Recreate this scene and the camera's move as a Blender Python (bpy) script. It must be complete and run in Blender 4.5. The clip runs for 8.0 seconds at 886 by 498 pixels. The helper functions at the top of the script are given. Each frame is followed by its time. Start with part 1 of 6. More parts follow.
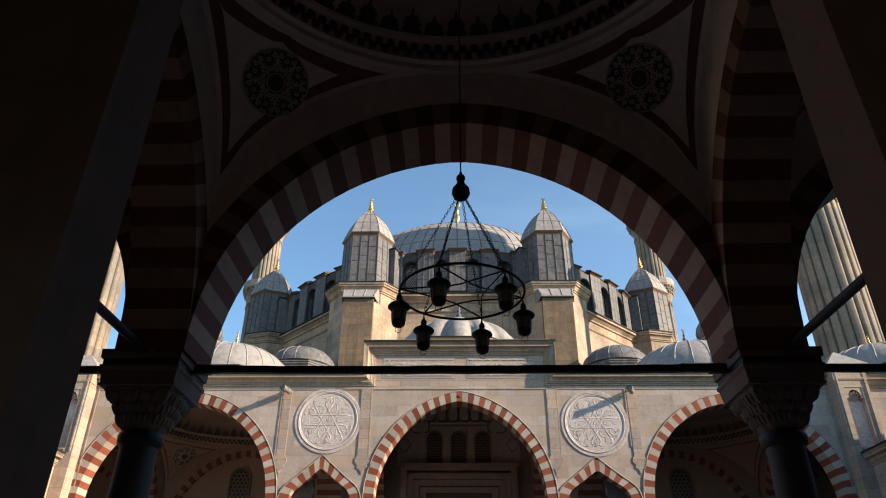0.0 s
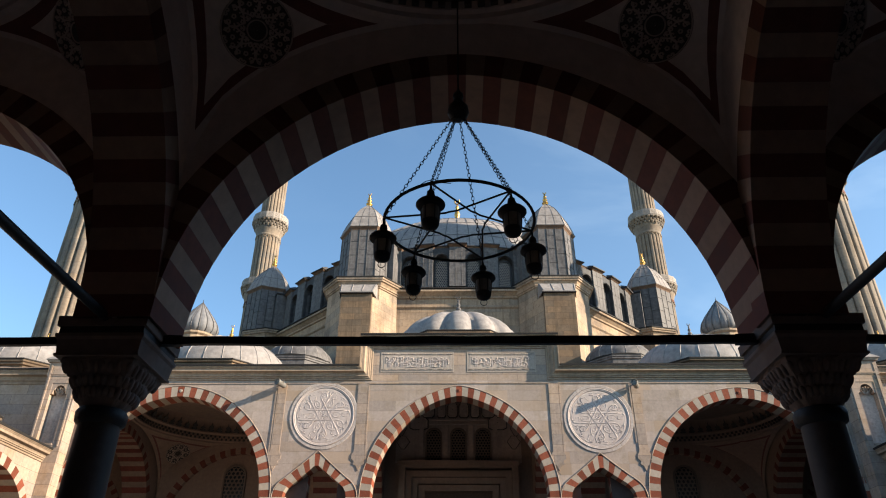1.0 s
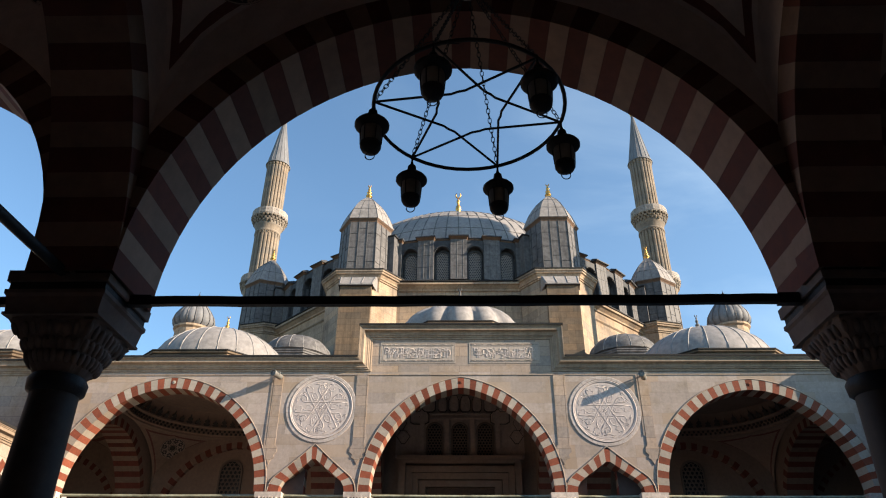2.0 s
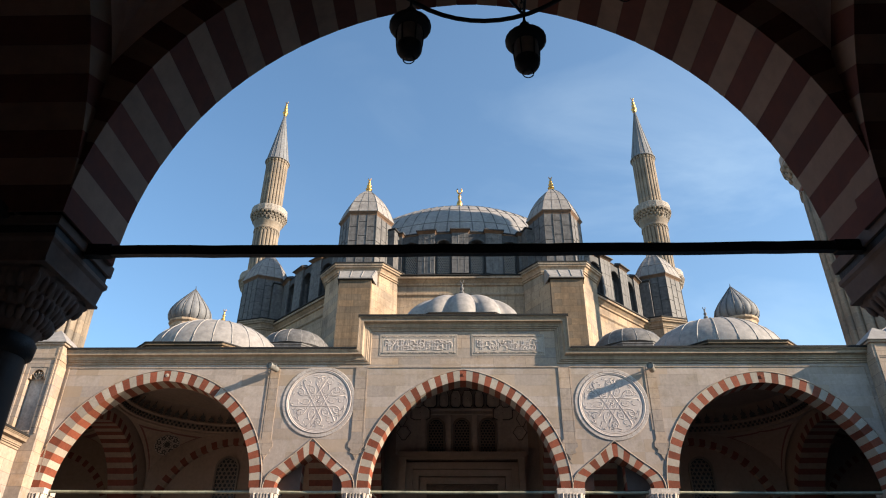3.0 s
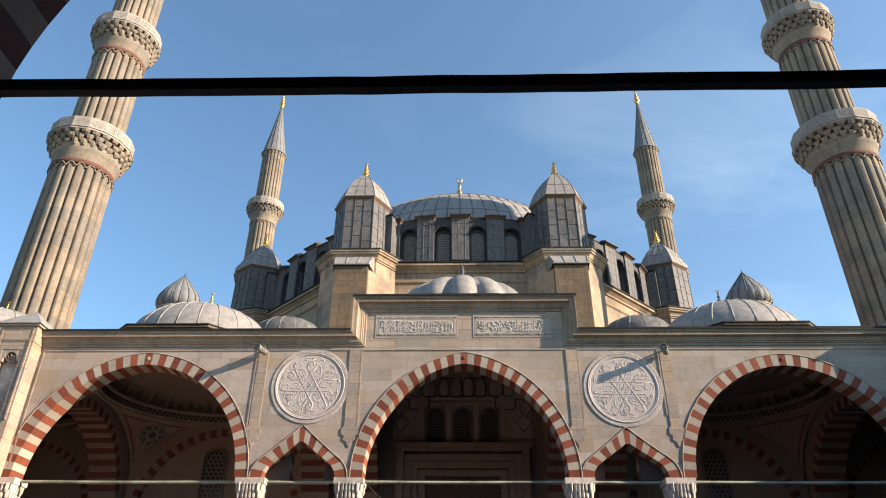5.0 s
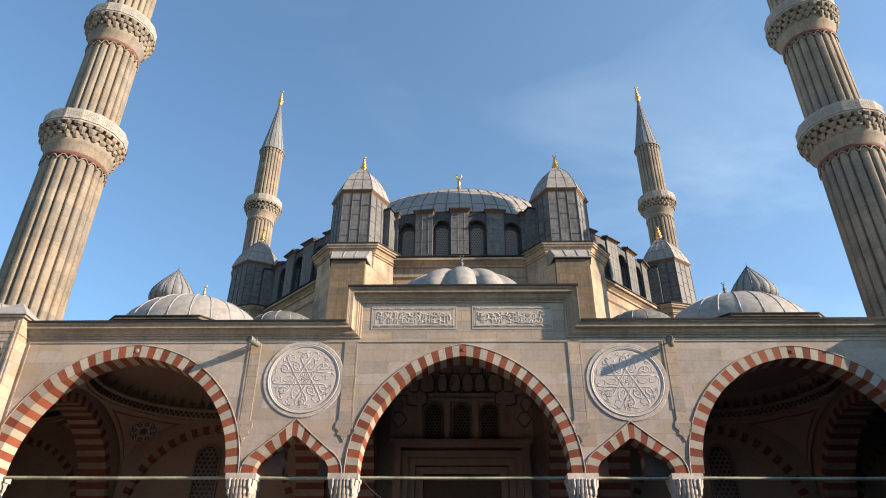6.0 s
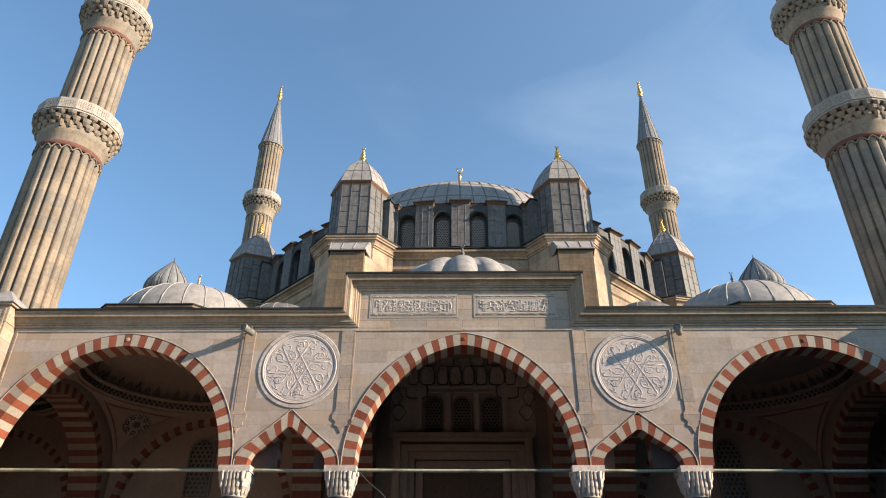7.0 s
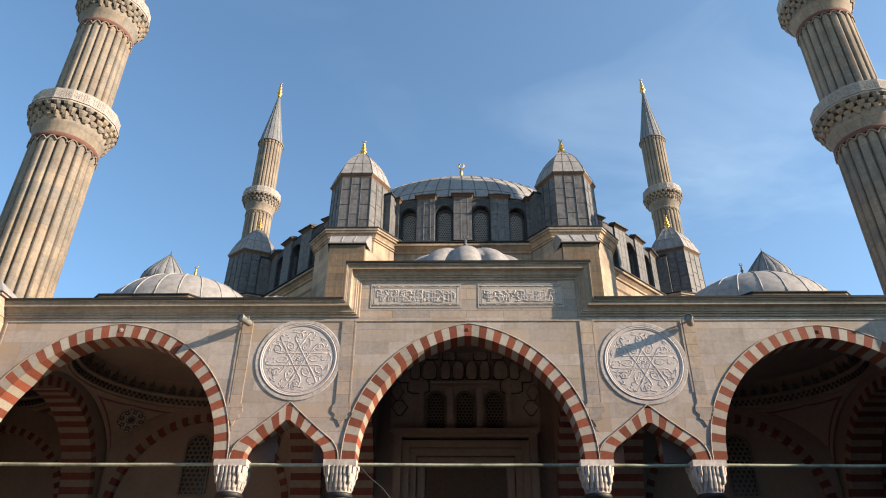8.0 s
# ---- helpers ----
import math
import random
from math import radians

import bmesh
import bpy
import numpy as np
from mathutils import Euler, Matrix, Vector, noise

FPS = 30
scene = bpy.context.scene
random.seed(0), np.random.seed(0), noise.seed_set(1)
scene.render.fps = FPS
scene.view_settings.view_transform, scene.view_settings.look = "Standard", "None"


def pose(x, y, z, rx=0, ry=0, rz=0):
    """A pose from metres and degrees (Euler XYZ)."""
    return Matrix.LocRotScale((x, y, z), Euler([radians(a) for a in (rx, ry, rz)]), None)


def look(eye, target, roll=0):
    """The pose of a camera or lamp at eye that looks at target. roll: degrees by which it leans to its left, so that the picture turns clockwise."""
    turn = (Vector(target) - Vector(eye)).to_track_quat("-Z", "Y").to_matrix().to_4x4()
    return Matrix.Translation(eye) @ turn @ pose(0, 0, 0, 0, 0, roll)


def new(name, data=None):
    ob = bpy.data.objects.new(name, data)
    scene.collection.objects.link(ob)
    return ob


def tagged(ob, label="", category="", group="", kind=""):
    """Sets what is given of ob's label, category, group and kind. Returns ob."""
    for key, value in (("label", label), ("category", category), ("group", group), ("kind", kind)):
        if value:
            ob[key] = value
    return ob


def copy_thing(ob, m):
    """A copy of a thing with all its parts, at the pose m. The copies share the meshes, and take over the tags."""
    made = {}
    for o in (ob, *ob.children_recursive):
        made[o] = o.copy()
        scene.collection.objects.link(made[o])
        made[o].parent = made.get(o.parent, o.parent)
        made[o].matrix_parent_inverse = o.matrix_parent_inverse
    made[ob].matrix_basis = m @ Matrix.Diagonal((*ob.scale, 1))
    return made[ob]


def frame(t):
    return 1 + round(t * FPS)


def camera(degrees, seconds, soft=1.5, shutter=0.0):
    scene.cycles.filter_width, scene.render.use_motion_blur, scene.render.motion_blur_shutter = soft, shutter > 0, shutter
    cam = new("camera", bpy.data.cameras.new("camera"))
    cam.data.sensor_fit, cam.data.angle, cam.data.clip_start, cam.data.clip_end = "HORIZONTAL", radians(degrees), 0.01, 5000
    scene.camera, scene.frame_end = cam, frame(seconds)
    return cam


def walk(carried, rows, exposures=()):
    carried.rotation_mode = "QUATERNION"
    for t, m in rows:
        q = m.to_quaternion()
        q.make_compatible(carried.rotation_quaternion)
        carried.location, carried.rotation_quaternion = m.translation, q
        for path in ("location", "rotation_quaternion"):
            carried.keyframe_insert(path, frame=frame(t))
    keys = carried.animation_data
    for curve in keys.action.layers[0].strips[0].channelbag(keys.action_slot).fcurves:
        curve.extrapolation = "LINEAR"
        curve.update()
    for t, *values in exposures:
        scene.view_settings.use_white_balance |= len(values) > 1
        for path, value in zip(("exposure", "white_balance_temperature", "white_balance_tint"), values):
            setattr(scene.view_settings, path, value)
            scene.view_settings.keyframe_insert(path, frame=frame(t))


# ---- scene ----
cam = camera(65.06, 8.0, soft=1.1)
# seconds, x, y, z, pitch from straight down, lean, turn
PATH = [
    (0, -0.005, -28.889, 1.584, 120.117, -0.311, 1.360),
    (0.5, -0.004, -28.395, 1.588, 120.192, -0.304, 1.373),
    (1, 0.016, -27.927, 1.592, 120.247, -0.361, 1.387),
    (1.5, 0.003, -27.431, 1.598, 120.189, -0.409, 1.429),
    (3, -0.083, -25.911, 1.623, 120.285, -0.402, 1.525),
    (3.5, -0.088, -25.405, 1.625, 120.331, -0.421, 1.567),
    (4, -0.110, -24.877, 1.622, 120.358, -0.389, 1.538),
    (4.5, -0.149, -24.423, 1.619, 120.354, -0.370, 1.493),
    (6, -0.092, -23.038, 1.614, 120.565, -0.375, 1.468),
    (6.5, -0.094, -22.608, 1.596, 120.525, -0.341, 1.465),
    (7, -0.113, -22.129, 1.587, 120.538, -0.422, 1.515),
    (7.5, -0.172, -21.692, 1.583, 120.582, -0.447, 1.535),
    (8, -0.238, -21.260, 1.571, 120.666, -0.490, 1.534),
]


def eye_pose(x, y, z, pitch, lean, turn):
    return pose(x, y, z, 0, 0, turn) @ pose(0, 0, 0, pitch) @ pose(0, 0, 0, 0, 0, -lean)


EXPOSURE = 1.46
walk(cam, [(t, eye_pose(*row)) for t, *row in PATH], exposures=[(0.0, EXPOSURE), (8.0, EXPOSURE)])

# ---- sky and sun ----
SUN_WAY = Vector((-2.55, 0.64, -1.12)).normalized()
SUN_HEIGHT = math.asin(-SUN_WAY.z)
SUN_TURN = math.atan2(-SUN_WAY.x, -SUN_WAY.y)


def build_world():
    world = bpy.data.worlds.new("sky")
    scene.world = world
    world.use_nodes = True
    nodes, links = world.node_tree.nodes, world.node_tree.links
    nodes.clear()
    out = nodes.new("ShaderNodeOutputWorld")
    back = nodes.new("ShaderNodeBackground")
    sky = nodes.new("ShaderNodeTexSky")
    sky.sky_type = "NISHITA"
    sky.sun_disc = False
    sky.sun_elevation = SUN_HEIGHT
    sky.sun_rotation = SUN_TURN
    sky.air_density, sky.dust_density, sky.ozone_density = 0.95, 0.12, 2.0
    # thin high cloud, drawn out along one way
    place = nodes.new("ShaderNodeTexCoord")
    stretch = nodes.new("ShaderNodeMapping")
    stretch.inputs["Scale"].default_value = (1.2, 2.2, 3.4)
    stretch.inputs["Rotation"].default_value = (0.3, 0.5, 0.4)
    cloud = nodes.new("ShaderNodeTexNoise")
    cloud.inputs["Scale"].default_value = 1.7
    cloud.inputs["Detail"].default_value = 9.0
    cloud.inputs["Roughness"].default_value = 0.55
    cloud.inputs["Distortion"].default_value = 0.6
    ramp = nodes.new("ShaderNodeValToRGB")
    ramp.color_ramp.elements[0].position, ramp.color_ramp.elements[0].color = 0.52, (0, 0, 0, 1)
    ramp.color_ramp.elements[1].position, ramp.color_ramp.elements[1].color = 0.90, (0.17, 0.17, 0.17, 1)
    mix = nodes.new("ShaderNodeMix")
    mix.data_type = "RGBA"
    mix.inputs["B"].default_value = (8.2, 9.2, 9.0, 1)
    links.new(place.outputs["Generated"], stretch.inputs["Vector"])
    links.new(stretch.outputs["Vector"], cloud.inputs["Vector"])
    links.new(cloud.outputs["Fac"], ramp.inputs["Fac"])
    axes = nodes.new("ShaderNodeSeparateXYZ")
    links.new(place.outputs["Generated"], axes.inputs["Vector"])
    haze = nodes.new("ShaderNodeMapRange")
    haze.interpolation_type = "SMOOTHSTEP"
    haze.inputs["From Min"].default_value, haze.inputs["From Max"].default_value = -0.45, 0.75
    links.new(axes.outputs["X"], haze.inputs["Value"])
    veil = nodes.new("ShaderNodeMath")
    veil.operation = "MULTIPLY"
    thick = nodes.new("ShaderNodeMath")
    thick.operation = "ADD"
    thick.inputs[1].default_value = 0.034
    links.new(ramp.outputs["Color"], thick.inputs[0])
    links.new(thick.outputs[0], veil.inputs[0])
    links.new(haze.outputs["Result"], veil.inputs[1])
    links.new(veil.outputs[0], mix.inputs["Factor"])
    clear = nodes.new("ShaderNodeMix")
    clear.data_type, clear.blend_type = "RGBA", "MULTIPLY"
    clear.inputs["Factor"].default_value = 1.0
    clear.inputs["B"].default_value = (0.87, 1.0, 1.0, 1)
    links.new(sky.outputs["Color"], clear.inputs["A"])
    links.new(clear.outputs["Result"], mix.inputs["A"])
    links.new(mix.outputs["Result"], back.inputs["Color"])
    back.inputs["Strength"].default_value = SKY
    links.new(back.outputs["Background"], out.inputs["Surface"])


SKY, SUN = 0.0955, 4.85
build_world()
sun = new("sun", bpy.data.lights.new("sun", "SUN"))
sun.data.energy, sun.data.angle, sun.data.color = SUN, radians(0.6), (1.0, 0.835, 0.64)
sun.matrix_world = look((60, -20, 40), Vector((60, -20, 40)) + SUN_WAY)


# ---- materials ----
def material(name, colour, rough=0.8, metal=0.0, spread=0.12, grain=6.0, stain=0.35, bump=0.15, hue=(1, 1, 1),
             blocks=None, random_tone=0.0, streak=0.0, second=None, piece_tint=None):
    """colour: base; spread: fine variation; stain and hue: large patches of another tone; blocks: (width, height) of stone courses;
    random_tone: tone change from piece to piece; streak: upright run marks;
    piece_tint: a second tone that some of the pieces take."""
    m = bpy.data.materials.new(name)
    m.use_nodes = True
    nodes, links = m.node_tree.nodes, m.node_tree.links
    b = nodes["Principled BSDF"]
    b.inputs["Roughness"].default_value = rough
    b.inputs["Metallic"].default_value = metal
    b.inputs["Specular IOR Level"].default_value = 0.5 if metal > 0.3 or rough < 0.5 else 0.22
    geo = nodes.new("ShaderNodeNewGeometry")

    def noise_at(scale, detail=6.0, vector=None):
        n = nodes.new("ShaderNodeTexNoise")
        n.inputs["Scale"].default_value, n.inputs["Detail"].default_value = scale, detail
        n.inputs["Roughness"].default_value = 0.62
        links.new(vector or geo.outputs["Position"], n.inputs["Vector"])
        return n.outputs["Fac"]

    def mixed(kind, factor, a, c):
        n = nodes.new("ShaderNodeMix")
        n.data_type, n.blend_type = "RGBA", kind
        for key, value in (("Factor", factor), ("A", a), ("B", c)):
            if hasattr(value, "links"):
                links.new(value, n.inputs[key])
            elif key == "Factor":
                n.inputs[key].default_value = value
            else:
                n.inputs[key].default_value = (*value, 1)
        return n.outputs["Result"]

    def ramped(value, low, high, a, c):
        n = nodes.new("ShaderNodeMapRange")
        n.inputs["From Min"].default_value, n.inputs["From Max"].default_value = low, high
        n.inputs["To Min"].default_value, n.inputs["To Max"].default_value = a, c
        links.new(value, n.inputs["Value"])
        return n.outputs["Result"]

    fine = noise_at(grain, 8.0)
    large = noise_at(0.45, 5.0)
    tone = [tuple(colour), tuple(c * h * 0.62 for c, h in zip(colour, hue))]
    col = mixed("MIX", ramped(large, 0.42, 0.68, 0.0, stain), tone[0], tone[1])
    if second:
        col = mixed("MIX", ramped(noise_at(1.3, 4.0), 0.5, 0.66, 0.0, 0.75), col, second)
    grey = nodes.new("ShaderNodeCombineColor")
    level = ramped(fine, 0.3, 0.7, 1.0 - spread, 1.0 + spread)
    for key in ("Red", "Green", "Blue"):
        links.new(level, grey.inputs[key])
    col = mixed("MULTIPLY", 1.0, col, grey.outputs["Color"])
    if streak:
        squash = nodes.new("ShaderNodeMapping")
        squash.inputs["Scale"].default_value = (2.6, 2.6, 0.16)
        links.new(geo.outputs["Position"], squash.inputs["Vector"])
        run = noise_at(1.6, 6.0, squash.outputs["Vector"])
        col = mixed("MIX", ramped(run, 0.5, 0.75, 0.0, streak), col, tuple(c * 0.35 for c in colour))
    height = fine
    if blocks:
        part_xyz = nodes.new("ShaderNodeSeparateXYZ")
        links.new(geo.outputs["Position"], part_xyz.inputs["Vector"])
        add = nodes.new("ShaderNodeMath")
        links.new(part_xyz.outputs["X"], add.inputs[0])
        links.new(part_xyz.outputs["Y"], add.inputs[1])
        flat = nodes.new("ShaderNodeCombineXYZ")
        links.new(add.outputs[0], flat.inputs["X"])
        links.new(part_xyz.outputs["Z"], flat.inputs["Y"])
        brick = nodes.new("ShaderNodeTexBrick")
        brick.inputs["Scale"].default_value = 1.0
        brick.inputs["Brick Width"].default_value, brick.inputs["Row Height"].default_value = blocks
        brick.inputs["Mortar Size"].default_value = 0.008
        brick.inputs["Mortar Smooth"].default_value = 0.4
        brick.inputs["Bias"].default_value = 0.0
        brick.inputs["Color1"].default_value = (0.74, 0.77, 0.80, 1)
        brick.inputs["Color2"].default_value = (1.20, 1.08, 0.93, 1)
        brick.inputs["Mortar"].default_value = (0.36, 0.30, 0.26, 1)
        links.new(flat.outputs["Vector"], brick.inputs["Vector"])
        col = mixed("MULTIPLY", 0.75, col, brick.outputs["Color"])
    if random_tone:
        info = nodes.new("ShaderNodeObjectInfo")
        each = nodes.new("ShaderNodeCombineColor")
        shade = ramped(info.outputs["Random"], 0, 1, 1 - random_tone, 1 + random_tone)
        for key in ("Red", "Green", "Blue"):
            links.new(shade, each.inputs[key])
        if piece_tint:
            turn = nodes.new("ShaderNodeMath")
            turn.operation = "FRACT"
            links.new(ramped(info.outputs["Random"], 0, 1, 0, 7.31), turn.inputs[0])
            col = mixed("MIX", ramped(turn.outputs[0], 0.55, 1.0, 0.0, 0.8), col, piece_tint)
        col = mixed("MULTIPLY", 1.0, col, each.outputs["Color"])
    links.new(col, b.inputs["Base Color"])
    if bump:
        bm_node = nodes.new("ShaderNodeBump")
        bm_node.inputs["Strength"].default_value = bump
        bm_node.inputs["Distance"].default_value = 0.02
        links.new(height, bm_node.inputs["Height"])
        links.new(bm_node.outputs["Normal"], b.inputs["Normal"])
    if metal < 0.5:
        links.new(ramped(fine, 0.3, 0.7, max(rough - 0.12, 0.05), min(rough + 0.1, 1.0)), b.inputs["Roughness"])
    return m


LIMESTONE = material("limestone", (0.340, 0.275, 0.232), 0.85, spread=0.17, grain=9.0, stain=0.5, hue=(0.98, 1.0, 1.04), blocks=(1.25, 0.42), streak=0.28, second=(0.28, 0.21, 0.15))
ASHLAR = material("ashlar_limestone", (0.348, 0.284, 0.243), 0.85, spread=0.13, grain=9.0, stain=0.35, hue=(0.98, 1.0, 1.03), random_tone=0.13, streak=0.25, second=(0.27, 0.215, 0.165), piece_tint=(0.32, 0.235, 0.165))
MORTAR = material("grey_lime_mortar", (0.27, 0.22, 0.18), 0.95, spread=0.15)
# mortar darkened to match the arches whose colour includes shade
DARK_MORTAR = material("shaded_mortar", (0.09, 0.065, 0.055), 0.95, spread=0.15)
GOLDEN = material("golden_sandstone", (0.335, 0.262, 0.198), 0.88, spread=0.18, stain=0.9, hue=(0.85, 0.82, 0.82), blocks=(1.1, 0.5), streak=0.65)
WHITE_STONE = material("white_voussoir_stone", (0.331, 0.280, 0.228), 0.8, spread=0.12, grain=9.0, stain=0.3, random_tone=0.15)
RED_STONE = material("red_voussoir_stone", (0.202, 0.058, 0.032), 0.85, spread=0.2, grain=11.0, stain=0.5, hue=(0.8, 0.75, 0.75), random_tone=0.28)
MARBLE = material("carved_marble", (0.47, 0.40, 0.365), 0.6, spread=0.08, grain=8.0, stain=0.3, streak=0.25)
MID_LEAD = material("grey_tower_lead", (0.115, 0.109, 0.109), 0.66, 0.0, spread=0.42, grain=4.0, stain=0.7, streak=0.55, bump=0.25)
CORNICE_STONE = material("sooty_cornice_stone", (0.318, 0.241, 0.176), 0.88, spread=0.2, stain=0.7, hue=(0.8, 0.75, 0.7), streak=0.35)
LEAD = material("lead_sheet", (0.052, 0.052, 0.055), 0.68, 0.0, spread=0.40, grain=4.0, stain=0.6, hue=(0.9, 0.95, 1.05), streak=0.4, bump=0.25)
DOME_LEAD = material("pale_dome_lead", (0.245, 0.225, 0.215), 0.7, 0.0, spread=0.24, grain=4.0, stain=0.5, streak=0.3, bump=0.2)
SEAM_LEAD = material("bright_seam_lead", (0.258, 0.237, 0.224), 0.7, 0.0, spread=0.2, grain=6.0, stain=0.3)
SPIRE_LEAD = material("blue_grey_spire_lead", (0.165, 0.165, 0.172), 0.7, spread=0.2, grain=4.0, stain=0.4, streak=0.3)
EDGE_LEAD = material("blackened_lead_edge", (0.022, 0.02, 0.019), 0.75, spread=0.25, stain=0.4)
GOLD = material("gilded_metal", (0.56, 0.32, 0.095), 0.45, 1.0, spread=0.08, stain=0.1, bump=0.03)
IRON = material("black_iron", (0.022, 0.021, 0.022), 0.6, 0.4, spread=0.2, grain=25.0, bump=0.25)
ROD_PAINT = material("painted_tie_rod", (0.33, 0.33, 0.24), 0.6, 0.1, spread=0.2, grain=7.0, stain=0.6, second=(0.12, 0.12, 0.09))
PLASTER = material("entrance_plaster", (0.70, 0.585, 0.525), 0.92, spread=0.1, stain=0.5, bump=0.12, streak=0.15)
PIER_STONE = material("stained_shaded_pier_stone", (0.165, 0.122, 0.086), 0.9, spread=0.18, stain=0.8, hue=(0.7, 0.68, 0.66), blocks=(0.9, 0.42), streak=0.65)
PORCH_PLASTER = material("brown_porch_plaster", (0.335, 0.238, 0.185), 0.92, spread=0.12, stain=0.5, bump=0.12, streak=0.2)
# darker copies of the red and white stones, porch shade put into the colour
STRIPE_RED = material("shaded_red_stripe", (0.19, 0.06, 0.043), 0.9, spread=0.2, stain=0.4, random_tone=0.15)
STRIPE_PALE = material("shaded_buff_stripe", (0.31, 0.225, 0.172), 0.9, spread=0.15, stain=0.4, random_tone=0.12)
# entrance arch stones, coloured darker to include the shade of the walk
DULL_RED = material("shaded_red_stone", (0.125, 0.046, 0.034), 0.88, spread=0.2, stain=0.5, random_tone=0.15)
DULL_WHITE = material("shaded_pale_stone", (0.265, 0.172, 0.125), 0.88, spread=0.15, stain=0.5, random_tone=0.12)
PAINT_RED = material("dark_red_border_paint", (0.19, 0.078, 0.066), 0.85, spread=0.2, stain=0.5)
PAINT_DARK = material("dark_ornament_paint", (0.075, 0.064, 0.058), 0.85, spread=0.25, grain=14.0)
DARK_STONE = material("dark_column_stone", (0.06, 0.05, 0.045), 0.62, spread=0.2, grain=12.0, stain=0.6, bump=0.05)
PAVING = material("courtyard_paving", (0.285, 0.255, 0.225), 0.8, spread=0.15, stain=0.4)
GROUND = material("bare_ground", (0.120, 0.103, 0.077), 0.95, spread=0.25, stain=0.5, second=(0.09, 0.11, 0.05))
GLASS = material("dark_window_glass", (0.03, 0.035, 0.04), 0.2, 0.0, spread=0.1, stain=0.2, bump=0.05)
GRILLE = material("window_grille_plaster", (0.21, 0.16, 0.13), 0.85, spread=0.1, stain=0.3)
LAMP_GLASS = material("dusty_lantern_glass", (0.20, 0.185, 0.165), 0.5, spread=0.25, grain=18.0)
GREY_METAL = material("grey_floodlight_metal", (0.20, 0.19, 0.175), 0.5, 0.2, spread=0.15)
GATE_STONE = material("brown_gate_stone", (0.26, 0.195, 0.165), 0.85, spread=0.15, stain=0.5, streak=0.3)
DARK_GRILLE = material("dark_window_lattice", (0.24, 0.20, 0.17), 0.8, spread=0.15, stain=0.3)
CAPITAL_STONE = material("weathered_capital_marble", (0.52, 0.455, 0.40), 0.8, spread=0.25, grain=11.0, stain=0.8, hue=(0.7, 0.7, 0.7), streak=0.5)
EAVE_STONE = material("rusty_eave_stone", (0.14, 0.088, 0.06), 0.9, spread=0.25, stain=0.6)
PORTAL_STONE = material("sooty_portal_marble", (0.52, 0.42, 0.36), 0.85, spread=0.15, stain=0.5, streak=0.25)
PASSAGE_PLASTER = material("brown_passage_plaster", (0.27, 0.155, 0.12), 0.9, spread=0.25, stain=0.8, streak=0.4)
WOOD = material("dark_gate_wood", (0.13, 0.085, 0.062), 0.7, spread=0.25, grain=10.0, streak=0.3)


